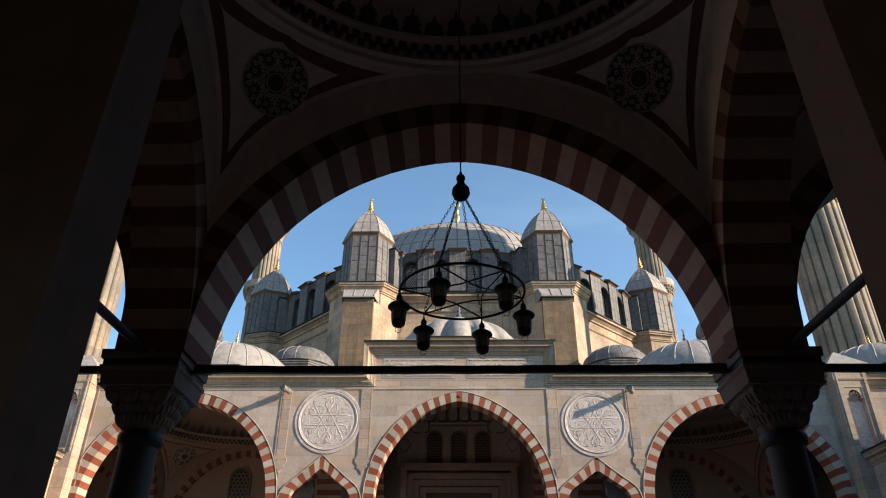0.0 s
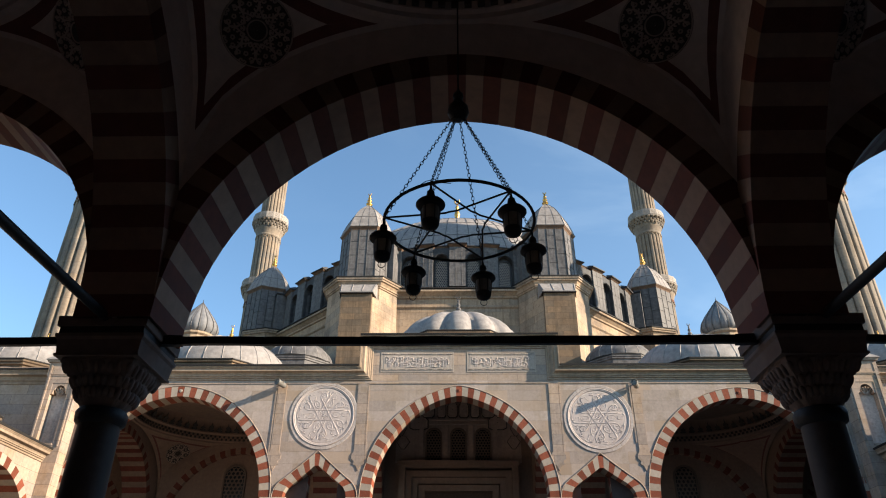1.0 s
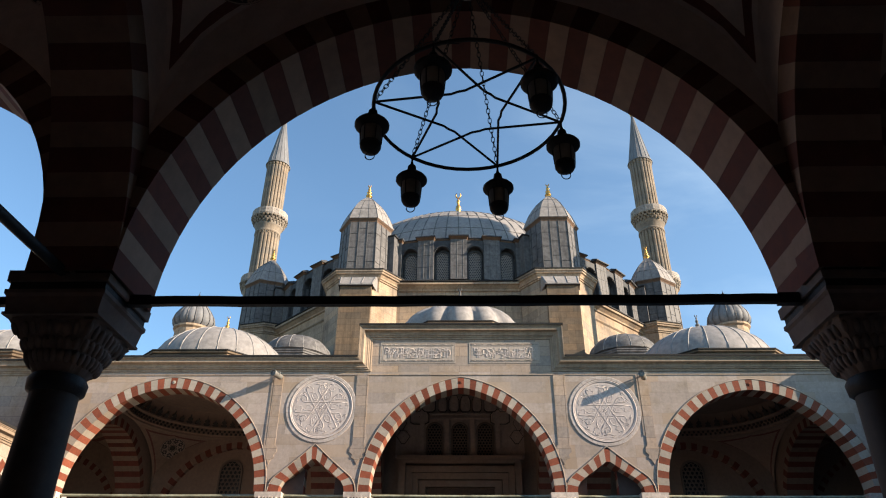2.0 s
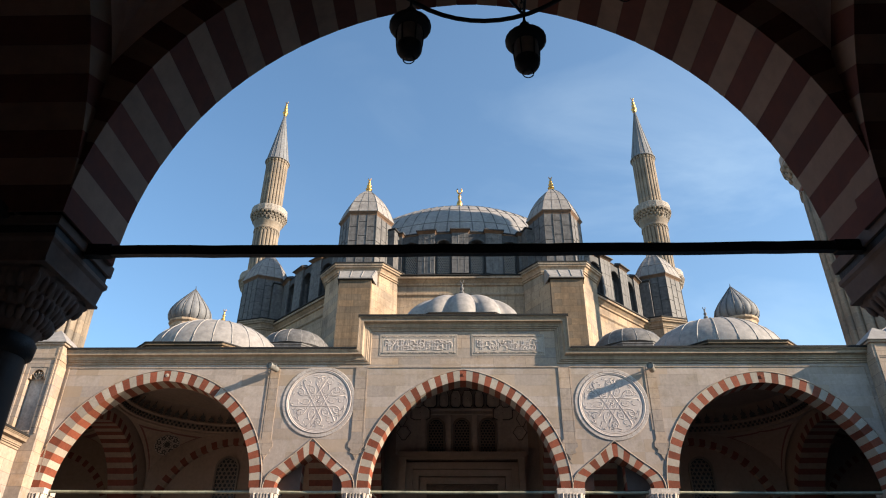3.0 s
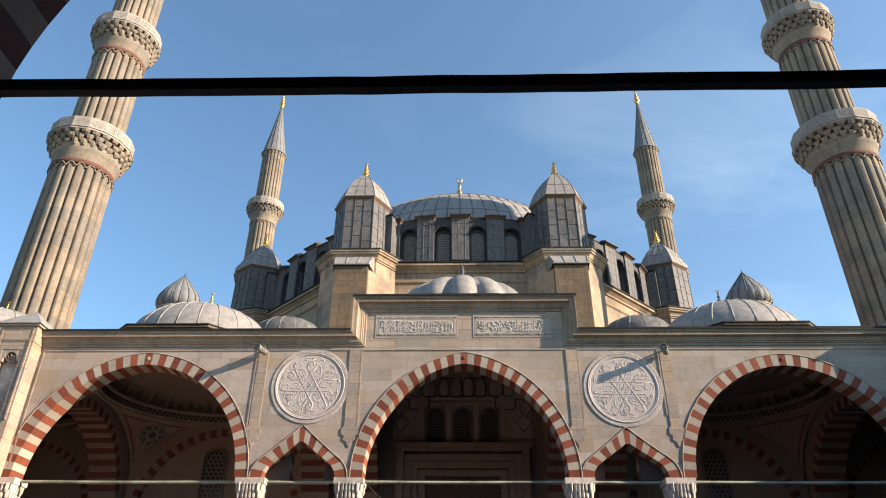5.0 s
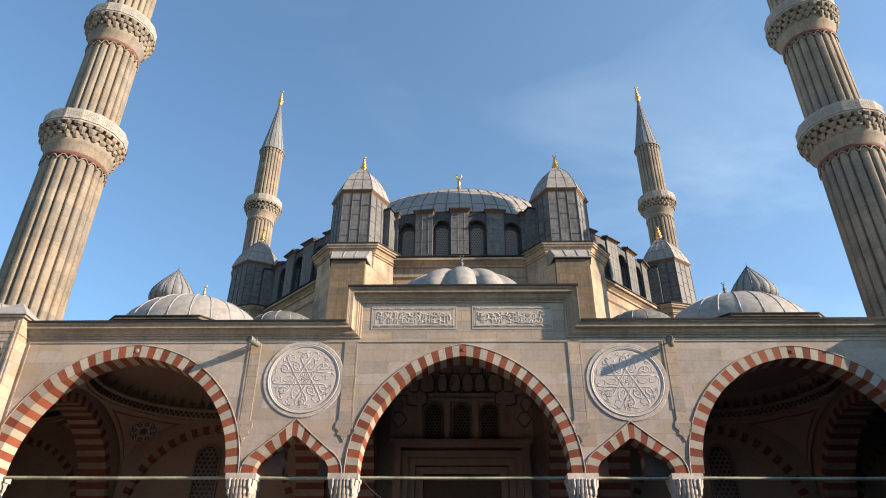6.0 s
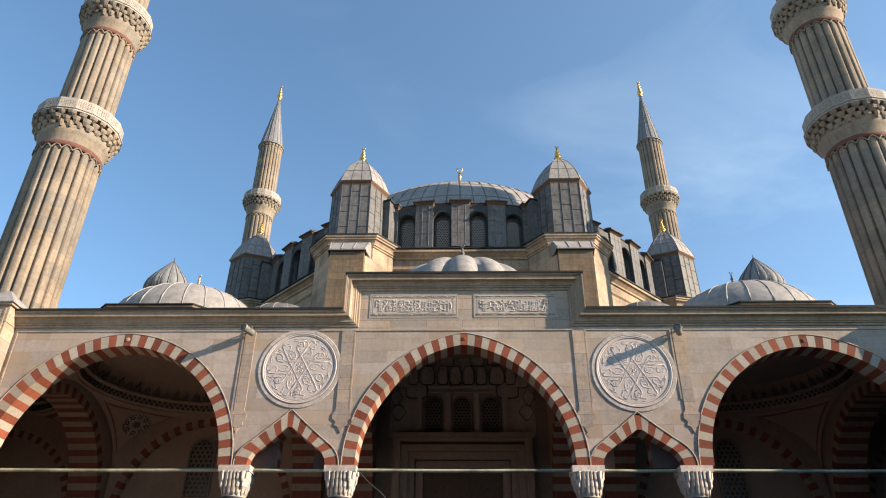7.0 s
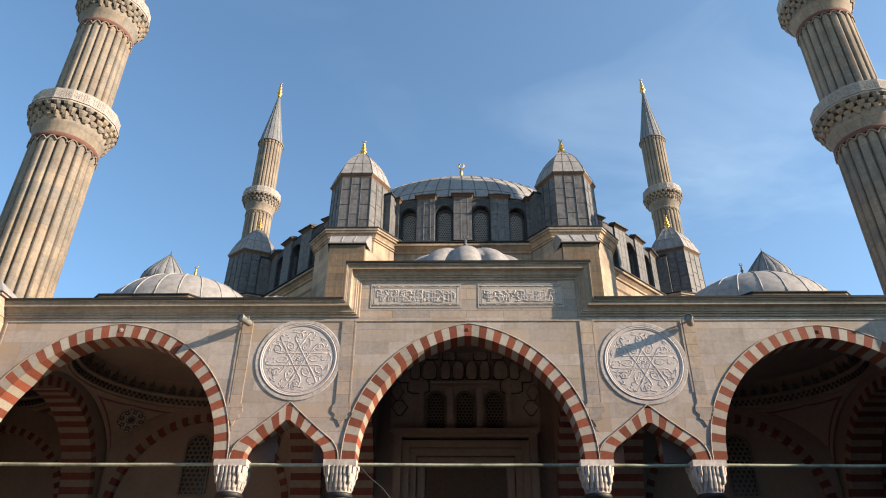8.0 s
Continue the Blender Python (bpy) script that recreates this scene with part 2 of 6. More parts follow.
# ---- building blocks ----
class Shape:
    """Vertices and faces of one part, gathered before it becomes a mesh."""

    def __init__(self):
        self.v, self.f, self.m, self.s = [], [], [], []

    def add(self, verts, faces, mat=0, smooth=False):
        k = len(self.v)
        self.v += [tuple(p) for p in verts]
        for face in faces:
            self.f.append([k + i for i in face])
            self.m.append(mat)
            self.s.append(smooth)
        return self

    def box(self, x0, x1, y0, y1, z0, z1, mat=0):
        p = [(x, y, z) for z in (z0, z1) for y in (y0, y1) for x in (x0, x1)]
        return self.add(p, [(0, 2, 3, 1), (4, 5, 7, 6), (0, 1, 5, 4), (2, 6, 7, 3), (0, 4, 6, 2), (1, 3, 7, 5)], mat)

    def loft(self, rings, mat=0, smooth=False, caps=True, closed=True):
        """Joins rings of equally many points."""
        n = len(rings[0])
        verts = [p for r in rings for p in r]
        faces = []
        for i in range(len(rings) - 1):
            for j in range(n if closed else n - 1):
                k = (j + 1) % n
                faces.append((i * n + j, i * n + k, (i + 1) * n + k, (i + 1) * n + j))
        self.add(verts, faces, mat, smooth)
        if caps:
            self.add(rings[0], [tuple(reversed(range(n)))], mat)
            self.add(rings[-1], [tuple(range(n))], mat)
        return self

    def prism(self, poly, z0, z1, mat=0, top=None):
        return self.loft([[(x, y, z0) for x, y in poly], [(x, y, z1) for x, y in (top or poly)]], mat)

    def along_x(self, profile, x0, x1, mat=0):
        """profile: (y, z) points."""
        return self.loft([[(x0, y, z) for y, z in profile], [(x1, y, z) for y, z in profile]], mat)

    def along_y(self, profile, y0, y1, mat=0):
        return self.loft([[(x, y0, z) for x, z in profile], [(x, y1, z) for x, z in profile]], mat)

    def lathe(self, profile, n=24, cx=0.0, cy=0.0, mat=0, smooth=True, wave=None, turn=0.0, caps=True):
        """profile: (radius, z); wave(angle) scales the radius."""
        rings = []
        for r, z in profile:
            ring = []
            for i in range(n):
                a = 2 * math.pi * i / n + turn
                k = r * (wave(a) if wave else 1.0)
                ring.append((cx + k * math.cos(a), cy + k * math.sin(a), z))
            rings.append(ring)
        return self.loft(rings, mat, smooth, caps)

    def tube(self, points, r, n=8, mat=0, ring=False, smooth=True):
        points = [Vector(p) for p in points]
        m = len(points)
        rings = []
        for i, p in enumerate(points):
            a, b = (points[i - 1], points[(i + 1) % m]) if ring else (points[max(i - 1, 0)], points[min(i + 1, m - 1)])
            way = (b - a).normalized()
            side = way.cross(Vector((0, 0, 1)) if abs(way.z) < 0.95 else Vector((1, 0, 0))).normalized()
            up = side.cross(way)
            rings.append([p + r * (math.cos(2 * math.pi * j / n) * side + math.sin(2 * math.pi * j / n) * up) for j in range(n)])
        if ring:
            rings.append(rings[0])
        return self.loft(rings, mat, smooth, not ring)

    def moved(self, m):
        self.v = [tuple(m @ Vector(p)) for p in self.v]
        return self

    def mesh(self, name, mats):
        me = bpy.data.meshes.new(name)
        me.from_pydata(self.v, [], self.f)
        for mat in mats:
            me.materials.append(mat)
        me.polygons.foreach_set("material_index", self.m)
        me.polygons.foreach_set("use_smooth", self.s)
        me.update()
        bm = bmesh.new()
        bm.from_mesh(me)
        bmesh.ops.recalc_face_normals(bm, faces=bm.faces)
        bm.to_mesh(me)
        bm.free()
        return me


def part(name, shape, mats, parent=None, label=""):
    """One mesh object under a thing or under a part; at top level without a parent."""
    mats = mats if isinstance(mats, (list, tuple)) else [mats]
    ob = new(name, shape.mesh(name, mats) if isinstance(shape, Shape) else shape)
    ob.parent = parent
    if label:
        ob["label"] = label
    return ob


def thing(name, label, category, at=None, group="", kind=""):
    ob = new(name)
    ob.empty_display_size = 0.3
    if at is not None:
        ob.matrix_world = at
    return tagged(ob, label, category, group, kind)


def arc_points(h, rise, extra=0.0, n=24):
    """A pointed arch of half width h: (x, z) from the left springing to the right one; extra widens it by that much all round."""
    c = (rise * rise - h * h) / (2 * h)
    r = h + c + extra
    top = math.acos(max(-1.0, min(1.0, -c / r)))
    left = [(c + r * math.cos(math.pi + (top - math.pi) * i / n), r * math.sin(math.pi + (top - math.pi) * i / n)) for i in range(n + 1)]
    return left + [(-x, z) for x, z in reversed(left[:-1])]


def ogee_points(h, rise, extra=0.0, n=24):
    """A low arch with round haunches and nearly straight sides that meet in a point."""
    h2, rise2 = h + extra, rise + extra * 1.25
    r = 0.62 * h2
    left = []
    for i in range(n + 1):
        u = i / n
        if u < 0.45:
            a = math.pi - (u / 0.45) * radians(52)
            left.append((-h2 + r + r * math.cos(a), 0.86 * r * math.sin(a)))
        else:
            k = (u - 0.45) / 0.55
            a = math.pi - radians(52)
            x0, z0 = -h2 + r + r * math.cos(a), 0.86 * r * math.sin(a)
            left.append((x0 + (0 - x0) * k, z0 + (rise2 - z0) * (k * 0.92 + 0.08 * k * k)))
    return left + [(-x, z) for x, z in reversed(left[:-1])]


def spaced(points, n):
    """n + 1 points evenly far apart along a line."""
    d = [0.0]
    for a, b in zip(points, points[1:]):
        d.append(d[-1] + math.hypot(b[0] - a[0], b[1] - a[1]))
    xs = np.interp(np.linspace(0, d[-1], n + 1), d, [p[0] for p in points])
    zs = np.interp(np.linspace(0, d[-1], n + 1), d, [p[1] for p in points])
    return list(zip(xs.tolist(), zs.tolist()))


VOUSSOIRS = []


def later_ring(parent, cx, spring, inner, outer, n, y0, y1, mats=(RED_STONE, WHITE_STONE)):
    """Keeps the wedge stones of an arch, to be built at the end of the file."""
    VOUSSOIRS.append((parent, cx, spring, inner, outer, n, y0, y1, mats))


def arcade_wall(name, label, s0, s1, top, depth, openings, mat, at=None, low=None, ring_mats=(RED_STONE, WHITE_STONE)):
    """A wall in its own x and z, y into it, on arches. openings: (centre, half width, rise, ring thickness, springing, stones, kind)."""
    shape = Shape()
    low = low if low is not None else min(o[4] for o in openings)
    wall = part(name, Shape(), mat)
    edge = s0
    line = []
    for cx, h, rise, ring, spring, n, kind in sorted(openings):
        points = arc_points if kind == "arc" else ogee_points
        outer = points(h, rise, ring, 40)
        line.append((cx + outer[0][0], low))
        line += [(cx + x, spring + z) for x, z in outer]
        line.append((cx + outer[-1][0], low))
        later_ring(wall, cx, spring, points(h, rise, 0.0, 40), outer, n, -0.025, depth + 0.02, ring_mats)
    line = [(s0, low)] + line + [(s1, low)]
    for (xa, za), (xb, zb) in zip(line, line[1:]):
        if xb - xa > 1e-5:
            shape.add([(xa, 0, za), (xb, 0, zb), (xb, 0, top), (xa, 0, top)], [(0, 1, 2, 3)])
            shape.add([(xa, depth, za), (xb, depth, zb), (xb, depth, top), (xa, depth, top)], [(3, 2, 1, 0)])
            shape.add([(xa, 0, top), (xb, 0, top), (xb, depth, top), (xa, depth, top)], [(0, 1, 2, 3)])
        shape.add([(xa, 0, za), (xb, 0, zb), (xb, depth, zb), (xa, depth, za)], [(3, 2, 1, 0)])
    for s in (s0, s1):
        shape.add([(s, 0, low), (s, depth, low), (s, depth, top), (s, 0, top)], [(0, 1, 2, 3)])
    wall.data = shape.mesh(name, [mat])
    if at is not None:
        wall.matrix_world = at
    return tagged(wall, label, "wall", kind="structure")


def finial(parent, x, y, z, height, mat=GOLD, label="gilded finial of stacked balls with a crescent", slim=1.0):
    """Stacked balls under a crescent."""
    k = height
    shape = Shape()
    prof = [(0.06, 0.0), (0.10, 0.03), (0.05, 0.08), (0.13, 0.16), (0.145, 0.21), (0.12, 0.27), (0.045, 0.33), (0.10, 0.40), (0.11, 0.44),
            (0.09, 0.49), (0.035, 0.54), (0.07, 0.60), (0.078, 0.64), (0.06, 0.69), (0.026, 0.73), (0.045, 0.78), (0.048, 0.81), (0.02, 0.85), (0.0, 0.88)]
    shape.lathe([(r * k * slim, z + h * k) for r, h in prof], 12, x, y, caps=False)
    horn = []
    for i in range(13):
        a = radians(-220 + 260 * i / 12)
        horn.append((x + 0.062 * k * slim * math.cos(a), y, z + 0.94 * k + 0.062 * k * math.sin(a)))
    shape.tube(horn, 0.02 * k * slim, 6)
    return part("finial", shape, mat, parent, label)


def octagon(cx, cy, r, turn=22.5, n=8):
    return [(cx + r * math.cos(radians(turn + 360 * i / n)), cy + r * math.sin(radians(turn + 360 * i / n))) for i in range(n)]


# ---- ground ----
def build_ground():
    shape = Shape()
    shape.add([(-2500, -2500, -0.02), (2500, -2500, -0.02), (2500, 2500, -0.02), (-2500, 2500, -0.02)], [(0, 1, 2, 3)])
    tagged(part("ground", shape, GROUND), "bare ground round the mosque", "ground", kind="structure")
    court = Shape()
    court.box(-16.2, 16.2, -20.2, -0.4, -0.3, 0.0)
    tagged(part("pavement", court, PAVING), "worn pale stone courtyard paving", "pavement", kind="structure")
    for name, x0, x1, y0, y1, z in (("floor_entrance", -24, 24, -33, -20.2, 0.0), ("floor_prayer_porch", -24, 24, -0.4, 9.2, 0.5),
                                    ("floor_wing_west", -23.5, -16.2, -20.2, -0.4, 0.25), ("floor_wing_east", 16.2, 23.5, -20.2, -0.4, 0.25)):
        s = Shape().box(x0, x1, y0, y1, -0.3, z)
        tagged(part(name, s, PAVING), "pale stone slabs of a covered walk", "floor", kind="structure")


build_ground()

# ---- the prayer hall's porch ----
PORCH_SPRING = 6.80
PORCH_DEPTH = 0.75
# centre, half width, rise, thickness of the ring
PORCH_ARCHES = ((0.045, 3.47, 4.04, 0.41, arc_points), (-11.61, 3.84, 4.03, 0.43, arc_points), (11.53, 3.76, 3.93, 0.42, arc_points),
                (-5.60, 1.24, 1.26, 0.40, ogee_points), (5.60, 1.24, 1.17, 0.40, ogee_points))
porch = arcade_wall("wall_porch", "beige ashlar porch wall on red and white striped arches", -17.3, 17.3, 11.50, PORCH_DEPTH,
                    [(cx, h, rise, ring, PORCH_SPRING, 49 if h > 2 else 17, "arc" if h > 2 else "ogee") for cx, h, rise, ring, _ in PORCH_ARCHES], LIMESTONE)
for cx, h, rise, ring, kind in PORCH_ARCHES:
    line = [(cx + x, -0.02, PORCH_SPRING + z) for x, z in kind(h, rise, ring + 0.02, 40)]
    part("drip_moulding", Shape().tube(line, 0.022, 6), LIMESTONE, porch, "slim moulding round the arch")
    if kind is arc_points:
        top = max(z for _, _, z in line) - 0.22
        part("boss", Shape().lathe([(0.075, 0.0), (0.075, 0.012), (0.055, 0.02), (0.05, 0.012), (0.03, 0.03), (0.01, 0.035)], 16).moved(Matrix.Translation((cx, -0.024, top)) @ Matrix.Rotation(radians(90), 4, "X")), RED_STONE if cx > -1 else WHITE_STONE, porch, "small round boss on the keystone")
CORNICE = [(0.3, 0.0), (-0.03, 0.0), (-0.05, 0.02), (-0.05, 0.10), (-0.10, 0.12), (-0.10, 0.17), (-0.14, 0.19), (-0.14, 0.25), (-0.17, 0.33), (-0.25, 0.38), (-0.33, 0.39), (-0.33, 0.52), (-0.36, 0.53), (-0.36, 0.57), (-0.40, 0.58), (-0.40, 0.62), (0.3, 0.70)]


CORNICE_SIZE = 0.85
LEAD_TOP = 0.62 * CORNICE_SIZE


def cornice_run(name, x0, x1, z, parent, e0=0.0, e1=0.0, scale=1.0, y=0.0):
    """A moulded run along the wall; e0 and e1 slant its ends into mitres."""
    k = CORNICE_SIZE * scale
    line = [(y + k * a, k * b) for a, b in CORNICE[:-1]] + [(y + 0.3, 0.62 * k)]
    shape = Shape().loft([[(x0 + e0 * b, a, z + b) for a, b in line], [(x1 + e1 * b, a, z + b) for a, b in line]])
    run = part(name, shape, CORNICE_STONE, parent, "moulded stone cornice")
    top = 0.62 * k
    edge = [(y - 0.435 * k, top + 0.002), (y - 0.445 * k, top + 0.075), (y - 0.39 * k, top + 0.095), (y + 0.4, top + 0.17), (y + 0.4, top + 0.002)]
    part("lead_edge", Shape().along_x([(a, z + b) for a, b in edge], x0 + e0 * (LEAD_TOP + 0.03), x1 + e1 * (LEAD_TOP + 0.03)), EDGE_LEAD, run, "thin blackened lead edge")
    return run


# the cornice steps up round the raised middle, mitred at each turn
LOW_Z, HIGH_Z, STEP_X, STEP_MID = 11.50, 12.90, 3.67, 0.06
cornice_run("cornice", -17.3, STEP_MID - STEP_X, LOW_Z, porch, 0, -1)
cornice_run("cornice", STEP_MID + STEP_X, 17.3, LOW_Z, porch, 1, 0)
cornice_run("cornice", STEP_MID - STEP_X, STEP_MID + STEP_X, HIGH_Z, porch, -1, 1)
attic = Shape().box(STEP_MID - STEP_X - 0.4, STEP_MID + STEP_X + 0.4, 0.0, PORCH_DEPTH, 11.502, HIGH_Z + 0.3)
part("attic", attic, LIMESTONE, porch, "raised middle of the wall with two inscription panels")
for side in (-1, 1):
    jamb = Shape()
    line = [(CORNICE_SIZE * a, CORNICE_SIZE * b) for a, b in CORNICE[:-1]] + [(0.3, LEAD_TOP)]
    jamb.loft([[(STEP_MID + side * (STEP_X + b), a, z + b) for a, b in line] for z in (LOW_Z, HIGH_Z)])
    part("upright_cornice", jamb, CORNICE_STONE, porch, "moulded upright end of the raised wall")


# recessed frames, drawn by slim raised mouldings, with scrolled lower ends
def frame_moulding(points, width=0.05, out=0.03):
    shape = Shape()
    for (xa, za), (xb, zb) in zip(points, points[1:]):
        if abs(xa - xb) < 1e-6:
            lo, hi = sorted((za, zb))
            shape.box(xa - width / 2, xa + width / 2, -out, -0.002, lo, hi)
        else:
            lo, hi = sorted((xa, xb))
            shape.box(lo - width / 2, hi + width / 2, -out - 0.002, -0.002, za - width / 2, za + width / 2)
    return shape


for points in ([(-3.72, 8.3), (-3.72, 11.38), (3.78, 11.38), (3.78, 8.3)], [(-7.22, 8.9), (-7.22, 11.38), (-4.14, 11.38), (-4.14, 8.45)],
               [(4.20, 8.45), (4.20, 11.38), (7.10, 11.38), (7.10, 8.9)], [(-15.6, 7.2), (-15.6, 11.38), (-7.58, 11.38), (-7.58, 8.45)],
               [(7.46, 8.45), (7.46, 11.38), (15.6, 11.38), (15.6, 7.2)]):
    part("moulding", frame_moulding(points), LIMESTONE, porch, "slim raised stone moulding")
for side in (-1, 1):
    for x0, x1 in ((3.76, 4.16), (7.16, 7.52)):
        strip = Shape()
        a, b = sorted((side * x0, side * x1))
        mid, w = (a + b) / 2, (b - a) / 2
        strip.box(a, b, -0.034, -0.001, 8.55, 11.36)
        out = [(-1.0, 0.0), (-1.45, -0.12), (-1.5, -0.28), (-0.9, -0.38), (-1.1, -0.5), (-0.5, -0.55), (0.0, -0.75),
               (0.5, -0.55), (1.1, -0.5), (0.9, -0.38), (1.5, -0.28), (1.45, -0.12), (1.0, 0.0)]
        strip.along_y([(mid + w * u, 8.551 + v) for u, v in out], -0.034, -0.001)
        part("pilaster_strip", strip, LIMESTONE, porch, "flat stone strip with a scrolled lower end")


RIM_STONE = material("grey_rim_stone", (0.42, 0.36, 0.325), 0.8, spread=0.15, grain=9.0, stain=0.4, random_tone=0.12)


def medallion(x, z):
    """A carved marble disc: rings, a six-fold knot of ribs and curling strokes."""
    base = thing("medallion", "round carved marble medallion set in the wall", "medallion", pose(x, 0, z) @ Matrix.Diagonal((1.06, 1.0, 1.06, 1.0)), "medallions on the porch wall")

    def turned(profile, n=64):
        s = Shape()
        s.loft([[(r * math.cos(2 * math.pi * i / n), y, r * math.sin(2 * math.pi * i / n)) for i in range(n)] for r, y in profile], 0, False, False)
        return s
    for k in range(40):
        w0, w1 = 2 * math.pi * (k + 0.02) / 40, 2 * math.pi * (k + 0.98) / 40
        arc = [w0 + (w1 - w0) * i / 3 for i in range(4)]
        block = Shape().loft([[(r * math.cos(w), y, r * math.sin(w)) for w in arc] for r, y in ((1.33, 0.0), (1.325, -0.026), (1.31, -0.032), (1.21, -0.030), (1.195, -0.006))], 0, False, False, False)
        part("rim_block", block, RIM_STONE, base)
    part("rim", turned([(1.188, 0.0), (1.188, -0.035), (1.17, -0.048), (1.15, -0.045), (1.135, -0.03), (1.115, -0.036), (1.10, -0.03), (1.075, -0.004)]), MARBLE, base)
    disc = Shape()
    n = 64
    disc.add([(0, -0.02, 0)] + [(1.07 * math.cos(2 * math.pi * i / n), -0.02, 1.07 * math.sin(2 * math.pi * i / n)) for i in range(n)],
             [(0, 1 + i, 1 + (i + 1) % n) for i in range(n)])
    part("field", disc, MARBLE, base)
    relief = Shape()

    def stroke(points, turn, r=0.016):
        c, q = math.cos(turn), math.sin(turn)
        relief.tube([(u * c - v * q, -0.0175, u * q + v * c) for u, v in points], 0.78 * r, 5)

    def bend(cx, cz, rx, rz, a0, a1, n=9, fade=0.0):
        return [(cx + rx * (1 - fade * i / n) * math.cos(a0 + (a1 - a0) * i / n), cz + rz * (1 - fade * i / n) * math.sin(a0 + (a1 - a0) * i / n)) for i in range(n + 1)]
    for k in range(6):
        turn = radians(60 * k)
        # one long stem of the woven star, hooked at its end
        stroke([(-0.62, 0.205), (0.0, 0.20), (0.60, 0.205), (0.90, 0.19)] + bend(0.90, 0.13, 0.09, 0.06, 1.57, -1.4, 5), turn, 0.019)
        # the word that fills one arm
        stroke(bend(0.50, 0.02, 0.16, 0.10, 0.3, 5.2, 12), turn)
        stroke([(0.58, -0.06), (0.68, 0.02), (0.74, 0.12)], turn)
        stroke(bend(0.80, 0.02, 0.09, 0.10, 2.2, 6.0, 8, 0.4), turn)
        for u, v in ((0.42, 0.03), (0.54, 0.03), (0.92, -0.02), (0.30, 0.10)):
            stroke([(u - 0.02, v - 0.02), (u + 0.02, v + 0.02)], turn, 0.018)
        # the leaf-shaped loop and the strokes between two arms
        side = turn + radians(30)
        stroke([(0.46, 0.0), (0.60, 0.13), (0.74, 0.16), (0.86, 0.09), (0.88, -0.03), (0.78, -0.08), (0.66, -0.04), (0.62, 0.04)], side, 0.018)
        stroke([(0.50, -0.08), (0.62, -0.16), (0.80, -0.19), (0.92, -0.15), (0.97, -0.24)], side)
        stroke(bend(0.93, 0.20, 0.07, 0.08, -1.0, 3.6, 8, 0.5), side)
        stroke([(0.90, 0.32), (0.96, 0.22), (1.00, 0.10)], side)
        stroke([(0.98, 0.0), (0.95, -0.08), (0.99, -0.12)], side)
        for u, v in ((0.73, 0.06), (0.80, 0.03), (0.55, 0.01), (0.90, -0.34)):
            stroke([(u - 0.018, v - 0.018), (u + 0.018, v + 0.018)], side, 0.018)
        stroke([(0.64, 0.30), (0.72, 0.36), (0.78, 0.30), (0.86, 0.36), (0.80, 0.46)], turn)
        stroke([(0.64, -0.30), (0.74, -0.28), (0.82, -0.36), (0.90, -0.28)], turn)
        stroke(bend(0.36, 0.0, 0.06, 0.07, 0.5, 5.0, 7), side, 0.014)
        stroke(bend(1.0, 0.0, 0.03, 0.10, -1.5, 1.5, 5), turn, 0.014)
        stroke(bend(0.13, 0.0, 0.05, 0.045, 0, 6.0, 7), turn, 0.013)
    relief.tube([(0.05 * math.cos(w), -0.014, 0.05 * math.sin(w)) for w in (0, 1.05, 2.1, 3.14, 4.2, 5.25)], 0.02, 5, ring=True)
    part("carving", relief, MARBLE, base, "interlaced carved script in raised relief")
    return base


medallion(-5.51, 10.02)
medallion(5.69, 9.89)


